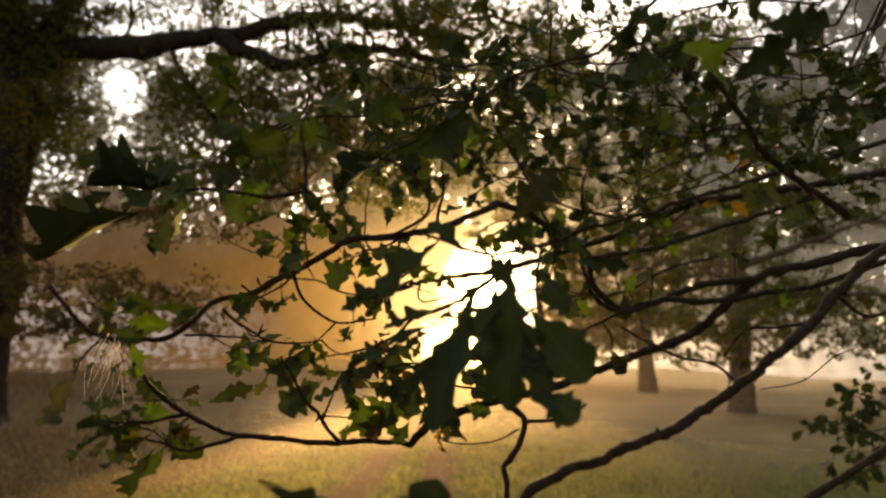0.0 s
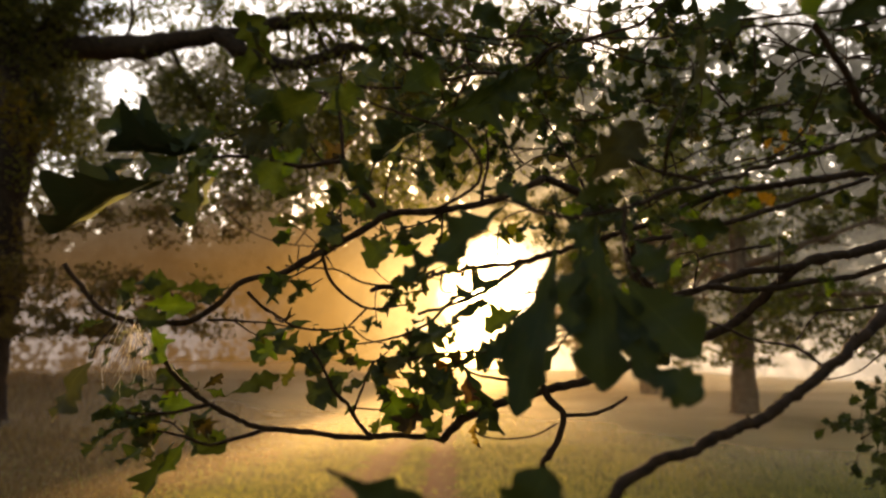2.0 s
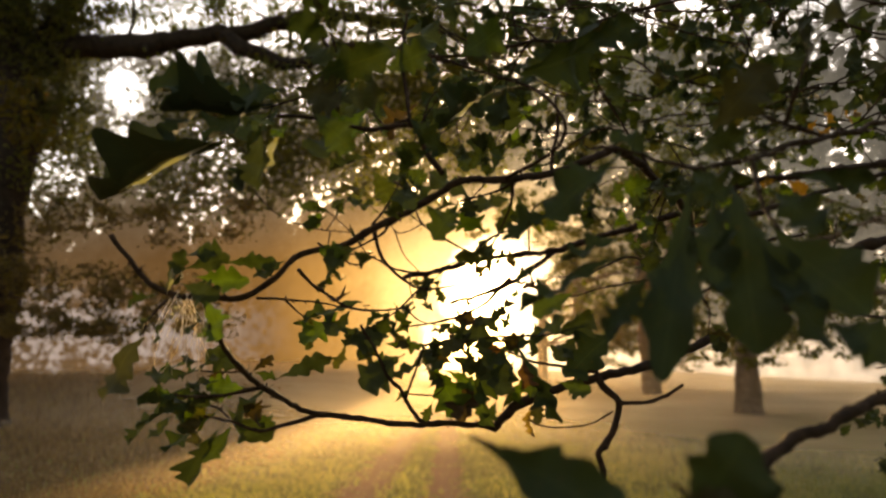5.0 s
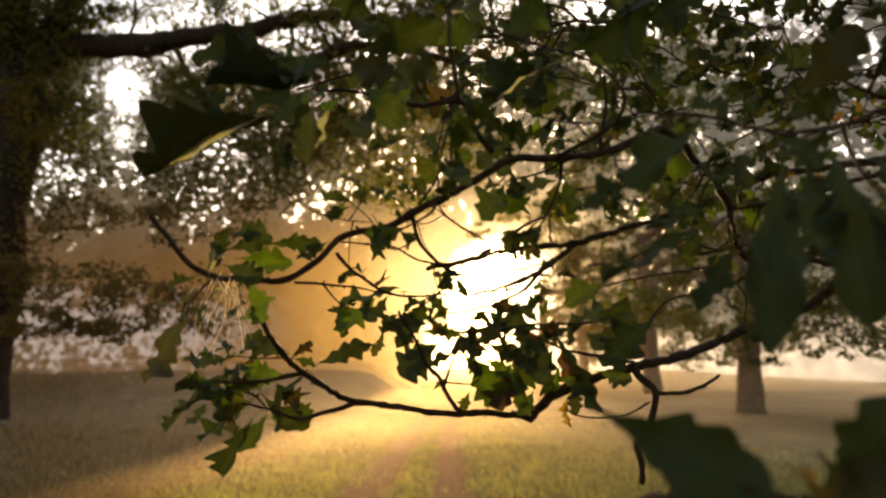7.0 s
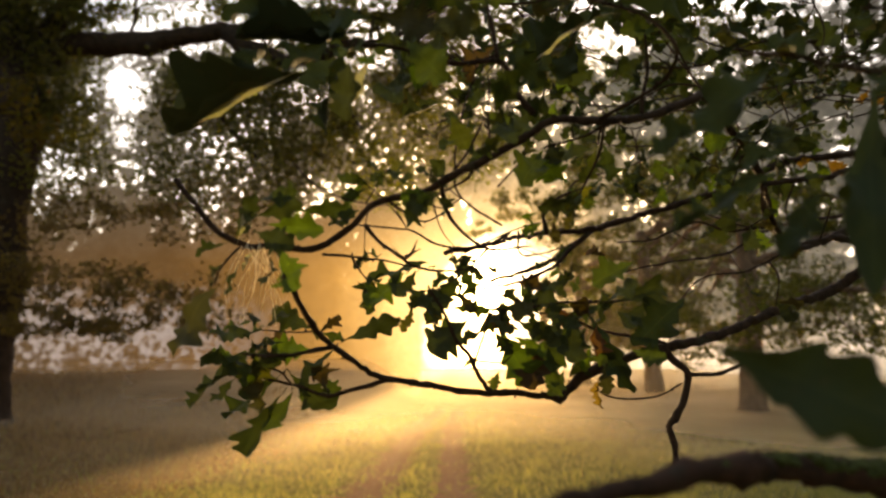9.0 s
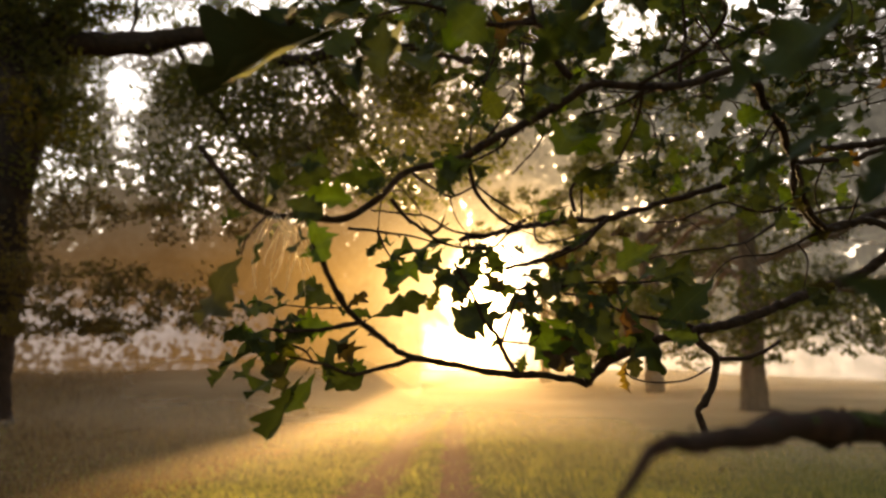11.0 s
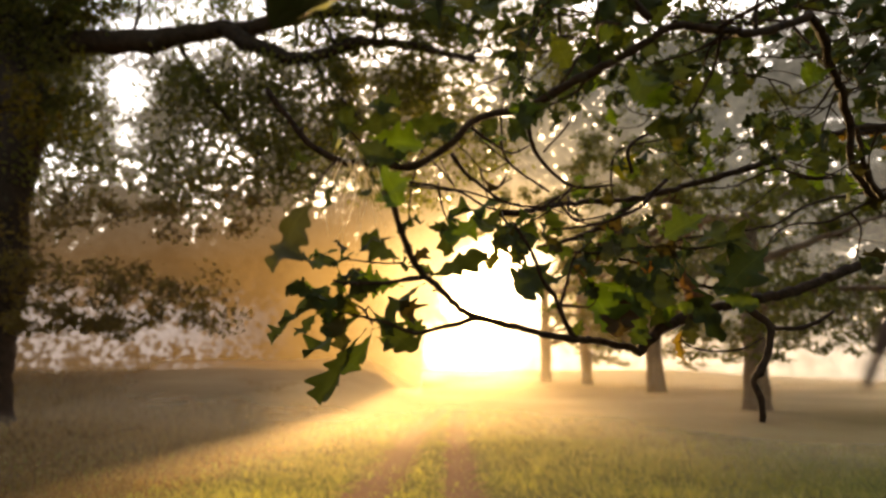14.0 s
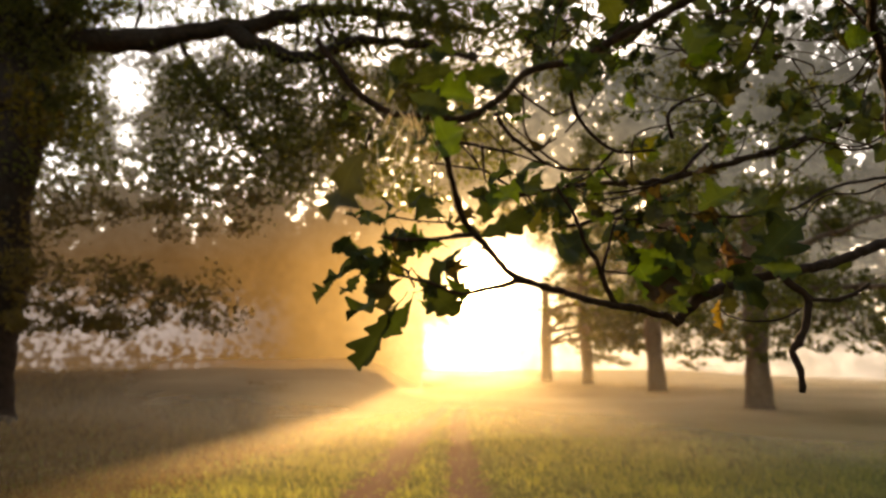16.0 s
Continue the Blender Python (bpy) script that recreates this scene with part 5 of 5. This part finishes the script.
lines_of_b.append(([(-0.042, 1.150, 1.847), (-0.090, 1.140, 1.802), (-0.154, 1.130, 1.775), (-0.216, 1.120, 1.766)], 0.0046, 0.0016))
lines_of_b.append(([(-0.208, 1.090, 1.794), (-0.186, 1.100, 1.775), (-0.151, 1.100, 1.767)], 0.0022, 0.001))
B = branch(lines_of_b, "forked upper oak branch with a bare broken tip", 7, 31, reach=0.13, kinds=GY, span=(0.1, 0.5), rooted=False)
leaf(B, (-0.378, 0.790, 1.962), (-0.518, 0.800, 1.875), 60, "folded", 0.8)
leaf(B, (-0.337, 0.800, 2.019), (-0.403, 0.790, 1.932), 22, "broad", 0.95)
leaf(B, (-0.344, 0.810, 1.992), (-0.374, 0.800, 1.885), 50, "broad", 0.8)
leaf(B, (-0.421, 0.800, 2.006), (-0.454, 0.790, 1.926), 35, "broad", 0.9)
leaf(B, (-0.365, 0.790, 2.010), (-0.482, 0.801, 2.014), 8, "flat", 0.63)
leaf(B, (-0.336, 0.785, 1.986), (-0.460, 0.790, 1.974), 60, "folded", 0.54)
leaf(B, (-0.322, 0.785, 2.002), (-0.393, 0.790, 1.992), 16, "broad", 1.35)
leaf(B, (-0.321, 0.790, 2.011), (-0.259, 0.784, 1.986), 20, "broad", 1.27)
leaf(B, (-0.291, 0.785, 1.979), (-0.249, 0.779, 1.930), 24, "fresh", 1.2)
leaf(B, (-0.322, 0.780, 1.981), (-0.353, 0.774, 1.943), 32, "fresh", 1.35)
leaf(B, (-0.341, 0.775, 1.954), (-0.345, 0.769, 1.885), 18, "green", 0.93)
# pale strip in place of the sunlit edge of the leaf before it
leaf(B, (-0.325, 0.780, 1.965), (-0.331, 0.770, 1.894), 56, "straw", 0.22)
leaf(B, (-0.318, 0.780, 1.965), (-0.326, 0.774, 1.938), 16, "yellow", 1.35)
# pale strip painted as the big folded leaf's sunlit lower edge
leaf(B, (-0.381, 0.785, 1.956), (-0.505, 0.795, 1.880), 50, "straw", 0.07)
leaf(B, (-0.311, 0.800, 2.018), (-0.203, 0.800, 2.060), 36, "fresh", 0.75)
leaf(B, (-0.276, 0.800, 1.997), (-0.209, 0.800, 2.005), 32, "green", 0.9)
leaf(B, (-0.242, 0.950, 1.983), (-0.307, 0.950, 1.963), 40, "green", 0.75)
leaf(B, (-0.235, 0.930, 1.948), (-0.284, 0.930, 1.911), 36, "green", 0.63)
leaf(B, (-0.244, 0.940, 1.963), (-0.220, 0.940, 1.917), 12, "fresh", 1.2)
leaf(B, (-0.203, 0.930, 1.961), (-0.168, 0.930, 1.943), 24, "fresh", 1.2)
leaf(B, (-0.070, 0.900, 2.078), (-0.153, 0.900, 1.996), 64, "folded", 0.63)
# pale strip painted as the sunlit rim of this folded leaf
leaf(B, (-0.072, 0.895, 2.073), (-0.147, 0.895, 2.000), 58, "straw", 0.1)
leaf(B, (-0.177, 0.920, 2.050), (-0.232, 0.920, 2.004), 24, "rust", 1.05)
leaf(B, (-0.229, 0.860, 2.058), (-0.164, 0.860, 2.093), 28, "fresh", 1.05)
leaf(B, (-0.203, 0.880, 2.083), (-0.239, 0.880, 2.137), 24, "green", 1.35)
leaf(B, (-0.268, 0.840, 2.050), (-0.317, 0.840, 2.084), 24, "green", 1.35)
leaf(B, (-0.141, 0.950, 2.140), (-0.206, 0.950, 2.180), 24, "green", 1.35)
leaf(B, (-0.133, 0.950, 2.122), (-0.069, 0.950, 2.171), 24, "fresh", 1.35)
leaf(B, (-0.071, 0.805, 2.022), (0.044, 0.854, 2.096), 60, "broad", 1.0)
leaf(B, (-0.062, 0.791, 2.017), (-0.133, 0.784, 1.973), 62, "broad", 0.9)
leaf(B, (-0.191, 0.812, 1.985), (-0.147, 0.805, 1.937), 40, "broad", 1.0)
leaf(B, (-0.124, 0.945, 1.937), (-0.112, 0.938, 1.894), 20, "broad", 1.0)
leaf(B, (-0.084, 0.924, 1.952), (-0.081, 0.931, 1.989), 20, "broad", 1.0)

# thicker branch farther back, with a web of thin twigs
lines_of_m = []
lines_of_m.append(([(2.257, 2.800, 2.667), (1.524, 2.520, 2.485), (1.136, 2.380, 2.400), (0.952, 2.310, 2.361), (0.849, 2.275, 2.311), (0.691, 2.205, 2.235), (0.525, 2.135, 2.169), (0.403, 2.100, 2.127), (0.199, 2.009, 2.059), (0.061, 1.925, 2.023), (-0.047, 1.855, 1.997)] + [(-0.165, 1.729, 1.945), (-0.248, 1.694, 1.923)], 0.028, 0.0070))
lines_of_m.append(([(0.190, 2.009, 2.056), (0.116, 1.960, 1.990), (0.036, 1.904, 1.939), (-0.051, 1.855, 1.898), (-0.130, 1.820, 1.875)], 0.012, 0.006))
lines_of_m.append(([(-0.084, 1.750, 1.986), (-0.158, 1.715, 1.944), (-0.255, 1.680, 1.941), (-0.335, 1.645, 1.972), (-0.450, 1.610, 1.976)], 0.0055, 0.0026))
lines_of_m.append(([(-0.583, 1.540, 2.102), (-0.538, 1.575, 2.059), (-0.465, 1.610, 2.033), (-0.376, 1.645, 2.029)], 0.0024, 0.0017))
lines_of_m.append(([(-0.335, 1.645, 1.972), (-0.361, 1.631, 2.018), (-0.373, 1.610, 2.041)], 0.0020, 0.0014))
lines_of_m.append(([(-0.063, 1.750, 1.989), (-0.060, 1.715, 1.923), (0.050, 1.785, 1.955), (0.135, 1.834, 2.002)], 0.0041, 0.0021))
lines_of_m.append(([(-0.096, 1.820, 2.021), (-0.204, 1.750, 2.075), (-0.221, 1.750, 2.150), (-0.210, 1.750, 2.255), (-0.182, 1.750, 2.346)], 0.0048, 0.0021))
lines_of_m.append(([(-0.204, 1.750, 2.075), (-0.261, 1.736, 2.047), (-0.301, 1.729, 2.084), (-0.336, 1.715, 2.114)], 0.0027, 0.0014))
lines_of_m.append(([(0.103, 1.960, 2.044), (0.105, 1.960, 2.122), (0.121, 1.974, 2.171), (0.171, 1.995, 2.206), (0.301, 2.030, 2.247), (0.438, 2.065, 2.318)], 0.0044, 0.0021))
lines_of_m.append(([(-0.106, 1.820, 2.126), (-0.037, 1.855, 2.210), (0.030, 1.890, 2.323), (0.114, 1.925, 2.409)], 0.0034, 0.0021))
lines_of_m.append(([(0.471, 2.170, 2.365), (0.314, 2.135, 2.353), (0.206, 2.100, 2.362), (0.188, 2.100, 2.427)], 0.0041, 0.0021))
lines_of_m.append(([(0.952, 2.310, 2.355), (0.699, 2.170, 2.159), (0.530, 2.100, 2.040), (0.431, 2.065, 2.056)], 0.0048, 0.0021))
lines_of_m.append(([(1.117, 2.310, 2.166), (0.819, 2.205, 2.096), (0.609, 2.100, 1.996), (0.391, 2.030, 1.954), (0.187, 1.960, 1.898)], 0.0082, 0.0028))
lines_of_m.append(([(1.150, 2.380, 2.629), (0.840, 2.240, 2.415), (0.550, 2.170, 2.252), (0.388, 2.100, 2.154)], 0.0041, 0.0021))
M = branch(lines_of_m, "grey-brown oak branch with a web of thin twigs", 28, 17, size=0.10, reach=0.30, kinds=GY)

cluster(M, (0.943, 1.750, 2.297), 6, 0.075, 71, ("amber", "yellow", "amber"))
cluster(M, (0.850, 1.680, 2.343), 6, 0.075, 72, ("yellow", "amber", "yellow"))
cluster(M, (0.172, 1.960, 2.147), 5, 0.11, 73, ("yellow", "fresh"))
cluster(M, (0.758, 2.170, 2.214), 6, 0.11, 74, ("yellow", "fresh"))
cluster(M, (1.047, 2.310, 2.355), 5, 0.11, 75, ("amber", "yellow"))

# branch looping down among dark leaves
lines_of_r = []
lines_of_r.append(([(0.946, 1.610, 1.949), (0.607, 1.435, 1.895), (0.477, 1.360, 1.893), (0.378, 1.310, 1.867), (0.330, 1.280, 1.884), (0.298, 1.250, 1.914), (0.288, 1.230, 1.957), (0.258, 1.190, 1.983), (0.191, 1.110, 1.998), (0.128, 1.030, 2.005), (0.085, 0.980, 2.006)], 0.0100, 0.0078))
lines_of_r.append(([(0.288, 1.230, 1.957), (0.375, 1.275, 1.977), (0.471, 1.330, 2.004), (0.603, 1.400, 2.051), (1.054, 1.680, 2.217)], 0.0065, 0.0085))
lines_of_r.append(([(0.191, 1.110, 1.998), (0.169, 1.134, 2.065), (0.135, 1.176, 2.163), (0.094, 1.155, 2.209)], 0.0040, 0.0016))
lines_of_r.append(([(0.328, 1.302, 1.900), (0.248, 1.288, 1.891), (0.185, 1.274, 1.902), (0.110, 1.260, 1.869), (0.040, 1.246, 1.861)], 0.0036, 0.0016))
lines_of_r.append(([(0.375, 1.330, 1.862), (0.286, 1.302, 1.821), (0.194, 1.274, 1.806), (0.148, 1.260, 1.766)], 0.0040, 0.0016))
lines_of_r.append(([(0.570, 1.120, 2.118), (0.477, 1.106, 2.076), (0.366, 1.085, 2.042), (0.290, 1.064, 2.038)], 0.0024, 0.0014))
R = branch(lines_of_r, "oak branch looping down among dark leaves", 15, 23, reach=0.17, kinds=GY, drop=0.4)

# stout branch reaching down to a broken stub
lines_of_l = []
lines_of_l.append(([(1.373, 1.330, 2.135), (0.971, 1.155, 2.030), (0.723, 1.015, 1.939), (0.613, 0.952, 1.875), (0.523, 0.896, 1.812), (0.442, 0.840, 1.771), (0.353, 0.784, 1.725), (0.274, 0.735, 1.688), (0.206, 0.693, 1.670), (0.157, 0.665, 1.657), (0.112, 0.637, 1.647), (0.084, 0.616, 1.641), (0.067, 0.602, 1.624)], 0.0152, 0.0067))
lines_of_l.append(([(0.360, 0.791, 1.729), (0.343, 0.812, 1.752), (0.308, 0.840, 1.762), (0.288, 0.868, 1.778), (0.251, 0.896, 1.804)], 0.0027, 0.0016))
lines_of_l.append(([(0.523, 0.896, 1.812), (0.473, 0.910, 1.804), (0.439, 0.924, 1.801), (0.398, 0.910, 1.765)], 0.0030, 0.0016))
lines_of_l.append(([(0.581, 0.931, 1.851), (0.660, 0.980, 1.826), (0.786, 1.050, 1.860)], 0.0040, 0.0032))
lines_of_l.append(([(0.651, 1.330, 1.703), (0.740, 1.330, 1.720), (0.815, 1.330, 1.771), (0.962, 1.400, 1.809)], 0.0020, 0.0016))
L = branch(lines_of_l, "stout bare oak branch reaching down to a stub")

# near twig with large dark leaves
lines_of_d = []
lines_of_d.append(([(1.416, 1.330, 2.372), (0.695, 0.945, 2.097), (0.368, 0.770, 1.973), (0.199, 0.686, 1.910), (0.101, 0.630, 1.873), (0.048, 0.616, 1.859), (0.003, 0.623, 1.875), (-0.026, 0.644, 1.885)], 0.010, 0.002))
lines_of_d.append(([(0.199, 0.686, 1.910), (0.144, 0.665, 1.917), (0.106, 0.651, 1.926), (0.069, 0.644, 1.924)], 0.003, 0.0015))
lines_of_d.append(([(0.101, 0.630, 1.873), (0.090, 0.602, 1.829), (0.090, 0.574, 1.795)], 0.003, 0.0015))
lines_of_d.append(([(0.469, 0.714, 1.920), (0.424, 0.700, 1.943), (0.371, 0.679, 1.973), (0.329, 0.651, 2.009), (0.290, 0.630, 2.051)], 0.007, 0.004))
D = branch(lines_of_d, "near oak twig with large dark drooping leaves", 8, 41, reach=0.10, span=(0.15, 0.6))
leaf(D, (0.037, 0.600, 1.845), (-0.010, 0.558, 1.693), 18, "flat", 0.41)
leaf(D, (0.066, 0.600, 1.850), (0.055, 0.552, 1.713), 10, "broad", 0.76)
leaf(D, (0.052, 0.600, 1.845), (0.037, 0.568, 1.749), 32, "broad", 0.61)
leaf(D, (0.075, 0.575, 1.805), (0.123, 0.543, 1.737), 10, "flat", 1.04)
leaf(D, (0.067, 0.570, 1.794), (0.086, 0.528, 1.714), 6, "flat", 0.51)
leaf(D, (0.074, 0.515, 1.732), (0.104, 0.494, 1.709), 6, "flat", 1.28)
leaf(D, (0.006, 0.640, 1.894), (-0.067, 0.640, 1.817), 34, "broad", 0.67)
leaf(D, (-0.052, 0.645, 1.835), (-0.105, 0.640, 1.805), 32, "broad", 0.61)
leaf(D, (-0.002, 0.630, 1.810), (-0.058, 0.630, 1.779), 44, "broad", 0.61)
leaf(D, (-0.005, 0.630, 1.792), (-0.098, 0.630, 1.746), 46, "broad", 0.44)
leaf(D, (0.064, 0.630, 1.888), (0.116, 0.619, 1.947), 10, "broad", 1.04)
leaf(D, (-0.037, 0.700, 1.992), (0.037, 0.689, 2.032), 30, "broad", 0.67)
leaf(D, (0.121, 0.620, 1.854), (0.185, 0.609, 1.849), 36, "broad", 0.55)
leaf(D, (0.043, 0.620, 1.871), (0.090, 0.609, 1.887), 32, "broad", 0.98)
leaf(D, (0.026, 0.620, 1.865), (-0.016, 0.631, 1.892), 28, "broad", 0.98)
leaf(D, (0.043, 0.620, 1.863), (0.064, 0.599, 1.827), 16, "broad", 1.1)
leaf(D, (0.095, 0.600, 1.840), (0.116, 0.568, 1.792), 20, "broad", 0.98)
leaf(D, (0.009, 0.620, 1.776), (-0.031, 0.609, 1.726), 20, "broad", 0.73)
leaf(D, (0.022, 0.600, 1.797), (0.007, 0.589, 1.741), 28, "broad", 0.73)
leaf(D, (0.307, 0.637, 2.035), (0.266, 0.616, 2.096), 10, "yellow", 1.1)
leaf(D, (0.301, 0.637, 2.041), (0.355, 0.595, 2.084), 20, "broad", 0.85)
leaf(D, (0.316, 0.595, 2.090), (0.374, 0.560, 2.076), 15, "broad", 1.1)
leaf(D, (0.267, 0.665, 2.102), (0.218, 0.665, 2.151), 20, "broad", 1.1)
leaf(D, (0.273, 0.665, 2.095), (0.201, 0.665, 2.068), 25, "broad", 0.85)
leaf(D, (0.326, 0.595, 2.084), (0.287, 0.574, 2.134), 15, "broad", 0.85)

# a low twig close by, with two broad leaves
lines_of_w = []
lines_of_w.append(([(0.258, 0.665, 1.559), (0.106, 0.574, 1.591), (0.001, 0.504, 1.614), (-0.047, 0.476, 1.624), (-0.074, 0.462, 1.633)], 0.006, 0.0025))
lines_of_w.append(([(0.001, 0.504, 1.614), (-0.021, 0.483, 1.635), (-0.036, 0.469, 1.647)], 0.0025, 0.0015))
lines_of_w.append(([(-0.047, 0.476, 1.624), (-0.085, 0.487, 1.640), (-0.112, 0.497, 1.656), (-0.136, 0.493, 1.667)], 0.0022, 0.0013))
W = branch(lines_of_w, "low near twig with broad dark leaves")
leaf(W, (-0.137, 0.492, 1.667), (-0.062, 0.460, 1.630), 14, "flat", 0.82)
leaf(W, (-0.031, 0.476, 1.631), (-0.063, 0.455, 1.626), 15, "brown", 1.0)
leaf(W, (-0.029, 0.476, 1.621), (-0.001, 0.462, 1.672), 5, "flat", 1.3)
leaf(W, (-0.048, 0.476, 1.619), (-0.003, 0.462, 1.636), 15, "flat", 1.4)
leaf(W, (0.004, 0.490, 1.618), (0.019, 0.476, 1.647), 20, "flat", 1.0)

# the snapped dead branch
lines_of_x = []
lines_of_x.append(([(-0.055, 0.618, 1.592), (-0.011, 0.644, 1.588), (0.182, 0.700, 1.554), (0.504, 0.770, 1.472), (0.80, 0.78, 1.43), (1.25, 0.86, 1.56), (2.0, 1.2, 2.05)], 0.0125, 0.056))
lines_of_x.append(([(-0.206, 0.497, 1.594), (-0.196, 0.504, 1.596), (-0.163, 0.532, 1.595), (-0.125, 0.563, 1.597), (-0.089, 0.595, 1.594), (-0.050, 0.621, 1.592)], 0.0046, 0.0125))
lines_of_x.append(([(-0.231, 0.476, 1.572), (-0.2195, 0.4855, 1.583), (-0.2075, 0.4960, 1.5945)], 0.0020, 0.0036))
X = branch(lines_of_x, "snapped dead oak branch with a reddish splintered tip", mat=BARK_DEAD)


def moss(line, r0, r1, count, seed):
    """Small ragged cushions of moss on the upper side of a branch."""
    rng = np.random.RandomState(seed)
    bm = bmesh.new()
    bmesh.ops.create_icosphere(bm, subdivisions=2, radius=1.0)
    ball, sides = np.array([v.co[:] for v in bm.verts]), [tuple(v.index for v in f.verts) for f in bm.faces]
    bm.free()
    verts, faces = [], []
    for _ in range(count):
        f = rng.rand() ** 0.8
        i = min(int(f * len(line)), len(line) - 1)
        r, a = r0 + (r1 - r0) * f, rng.uniform(-1.2, 1.2)
        at = line[i] + r * 0.75 * np.array((0.0, -math.sin(a), math.cos(a)))
        size = r * rng.uniform(0.35, 0.7) * np.array((rng.uniform(0.9, 1.6), 1.0, rng.uniform(0.6, 0.9)))
        k = len(verts)
        verts += list(at + ball * size * rng.uniform(0.72, 1.25, (len(ball), 1)))
        faces += [tuple(q + k for q in side) for side in sides]
    return mesh_from("moss", verts, faces, MOSS, False)


child("moss", moss(spline([(-0.12, 0.567, 1.597), (-0.089, 0.595, 1.594), (-0.011, 0.644, 1.588), (0.182, 0.700, 1.554)], 0.01), 0.005, 0.015, 170, 4), X, "dark green moss on the upper side", "stuff")


# spray hanging lower beside the row of trees
lines_of_h = []
lines_of_h.append(([(3.619, 3.640, 2.032), (2.706, 3.360, 1.775), (2.242, 3.150, 1.638), (1.969, 3.010, 1.516), (1.760, 2.940, 1.423)], 0.012, 0.004))
lines_of_h.append(([(2.242, 3.150, 1.638), (2.089, 3.080, 1.459), (2.000, 3.010, 1.341)], 0.006, 0.003))
H = branch(lines_of_h, "low hanging spray of oak leaves", 70, 53, size=0.12, reach=0.34, parts=False)

# twigs that fill the top of the view
def overhead(pts, count, seed):
    branch([(pts, 0.005, 0.002)], "leafy oak branch overhead", int(count * 0.56), seed, size=0.105, reach=0.22, kinds=GY, parts=False, wander=0.022)


overhead([(1.266, 1.820, 2.621), (0.811, 1.680, 2.494), (0.508, 1.610, 2.404), (0.279, 1.540, 2.427), (0.066, 1.470, 2.423), (-0.094, 1.400, 2.345)], 26, 60)
overhead([(1.043, 1.540, 2.641), (0.603, 1.400, 2.490), (0.324, 1.330, 2.406), (0.078, 1.260, 2.375), (-0.091, 1.190, 2.353)], 24, 61)
overhead([(1.419, 1.960, 2.334), (1.003, 1.820, 2.333), (0.756, 1.750, 2.290), (0.520, 1.680, 2.174), (0.322, 1.610, 2.109)], 16, 62)
overhead([(0.315, 1.190, 2.375), (0.088, 1.120, 2.276), (-0.108, 1.050, 2.205), (-0.228, 1.015, 2.166), (-0.322, 0.980, 2.104)], 20, 63)
overhead([(1.245, 1.820, 2.605), (0.769, 1.680, 2.439), (0.495, 1.610, 2.413), (0.198, 1.540, 2.330), (-0.065, 1.470, 2.316), (-0.193, 1.400, 2.239)], 60, 64)
overhead([(1.316, 2.030, 2.422), (0.897, 1.890, 2.408), (0.598, 1.820, 2.310), (0.345, 1.750, 2.309), (0.133, 1.680, 2.218)], 24, 65)
overhead([(1.276, 2.100, 2.501), (0.744, 1.960, 2.462), (0.464, 1.890, 2.440), (0.198, 1.820, 2.352), (-0.040, 1.750, 2.361), (-0.262, 1.680, 2.278)], 64, 66)
overhead([(1.380, 1.610, 2.628), (0.914, 1.470, 2.486), (0.663, 1.400, 2.460), (0.438, 1.330, 2.356), (0.243, 1.260, 2.368)], 28, 67)
overhead([(1.053, 1.400, 2.557), (0.684, 1.330, 2.459), (0.471, 1.260, 2.423), (0.288, 1.225, 2.384), (0.118, 1.190, 2.374), (-0.012, 1.155, 2.320)], 28, 68)
overhead([(1.049, 1.610, 2.739), (0.699, 1.540, 2.663), (0.452, 1.470, 2.606), (0.227, 1.400, 2.580), (0.021, 1.330, 2.496)], 28, 69)
overhead([(1.476, 1.680, 2.588), (1.047, 1.540, 2.424), (0.786, 1.470, 2.349), (0.548, 1.400, 2.292), (0.330, 1.330, 2.200)], 20, 70)

leafy(mass_leaves, "foliage", near, "thick dark-green oak foliage on thin twigs").location = -NEAR_AT

# spider's threads under the knot of leaves
silk = thing("cobweb", (-0.452, 0.882, 1.781), "loose bundle of pale spider threads hanging from a twig", "cobweb")
rng = np.random.RandomState(9)
st = Tubes(4)
TOP, LOW = np.array((-0.452, 0.882, 1.781)), np.array((-0.447, 0.875, 1.714))
for k in range(17):
    a = TOP + (rng.uniform(-0.02, 0.02), rng.uniform(-0.007, 0.007), rng.uniform(-0.004, 0.014))
    b = LOW + (rng.uniform(-0.04, 0.04), rng.uniform(-0.014, 0.014), rng.uniform(-0.02, 0.03))
    st.add(spline([a, (a + b) / 2 + rng.normal(size=3) * 0.006, b], 0.01), 0.00036, 0.0002, 0.0, 0, k)
o = child("thread", st.mesh("thread", SILK), silk)
o.location = -Vector((-0.452, 0.882, 1.781))
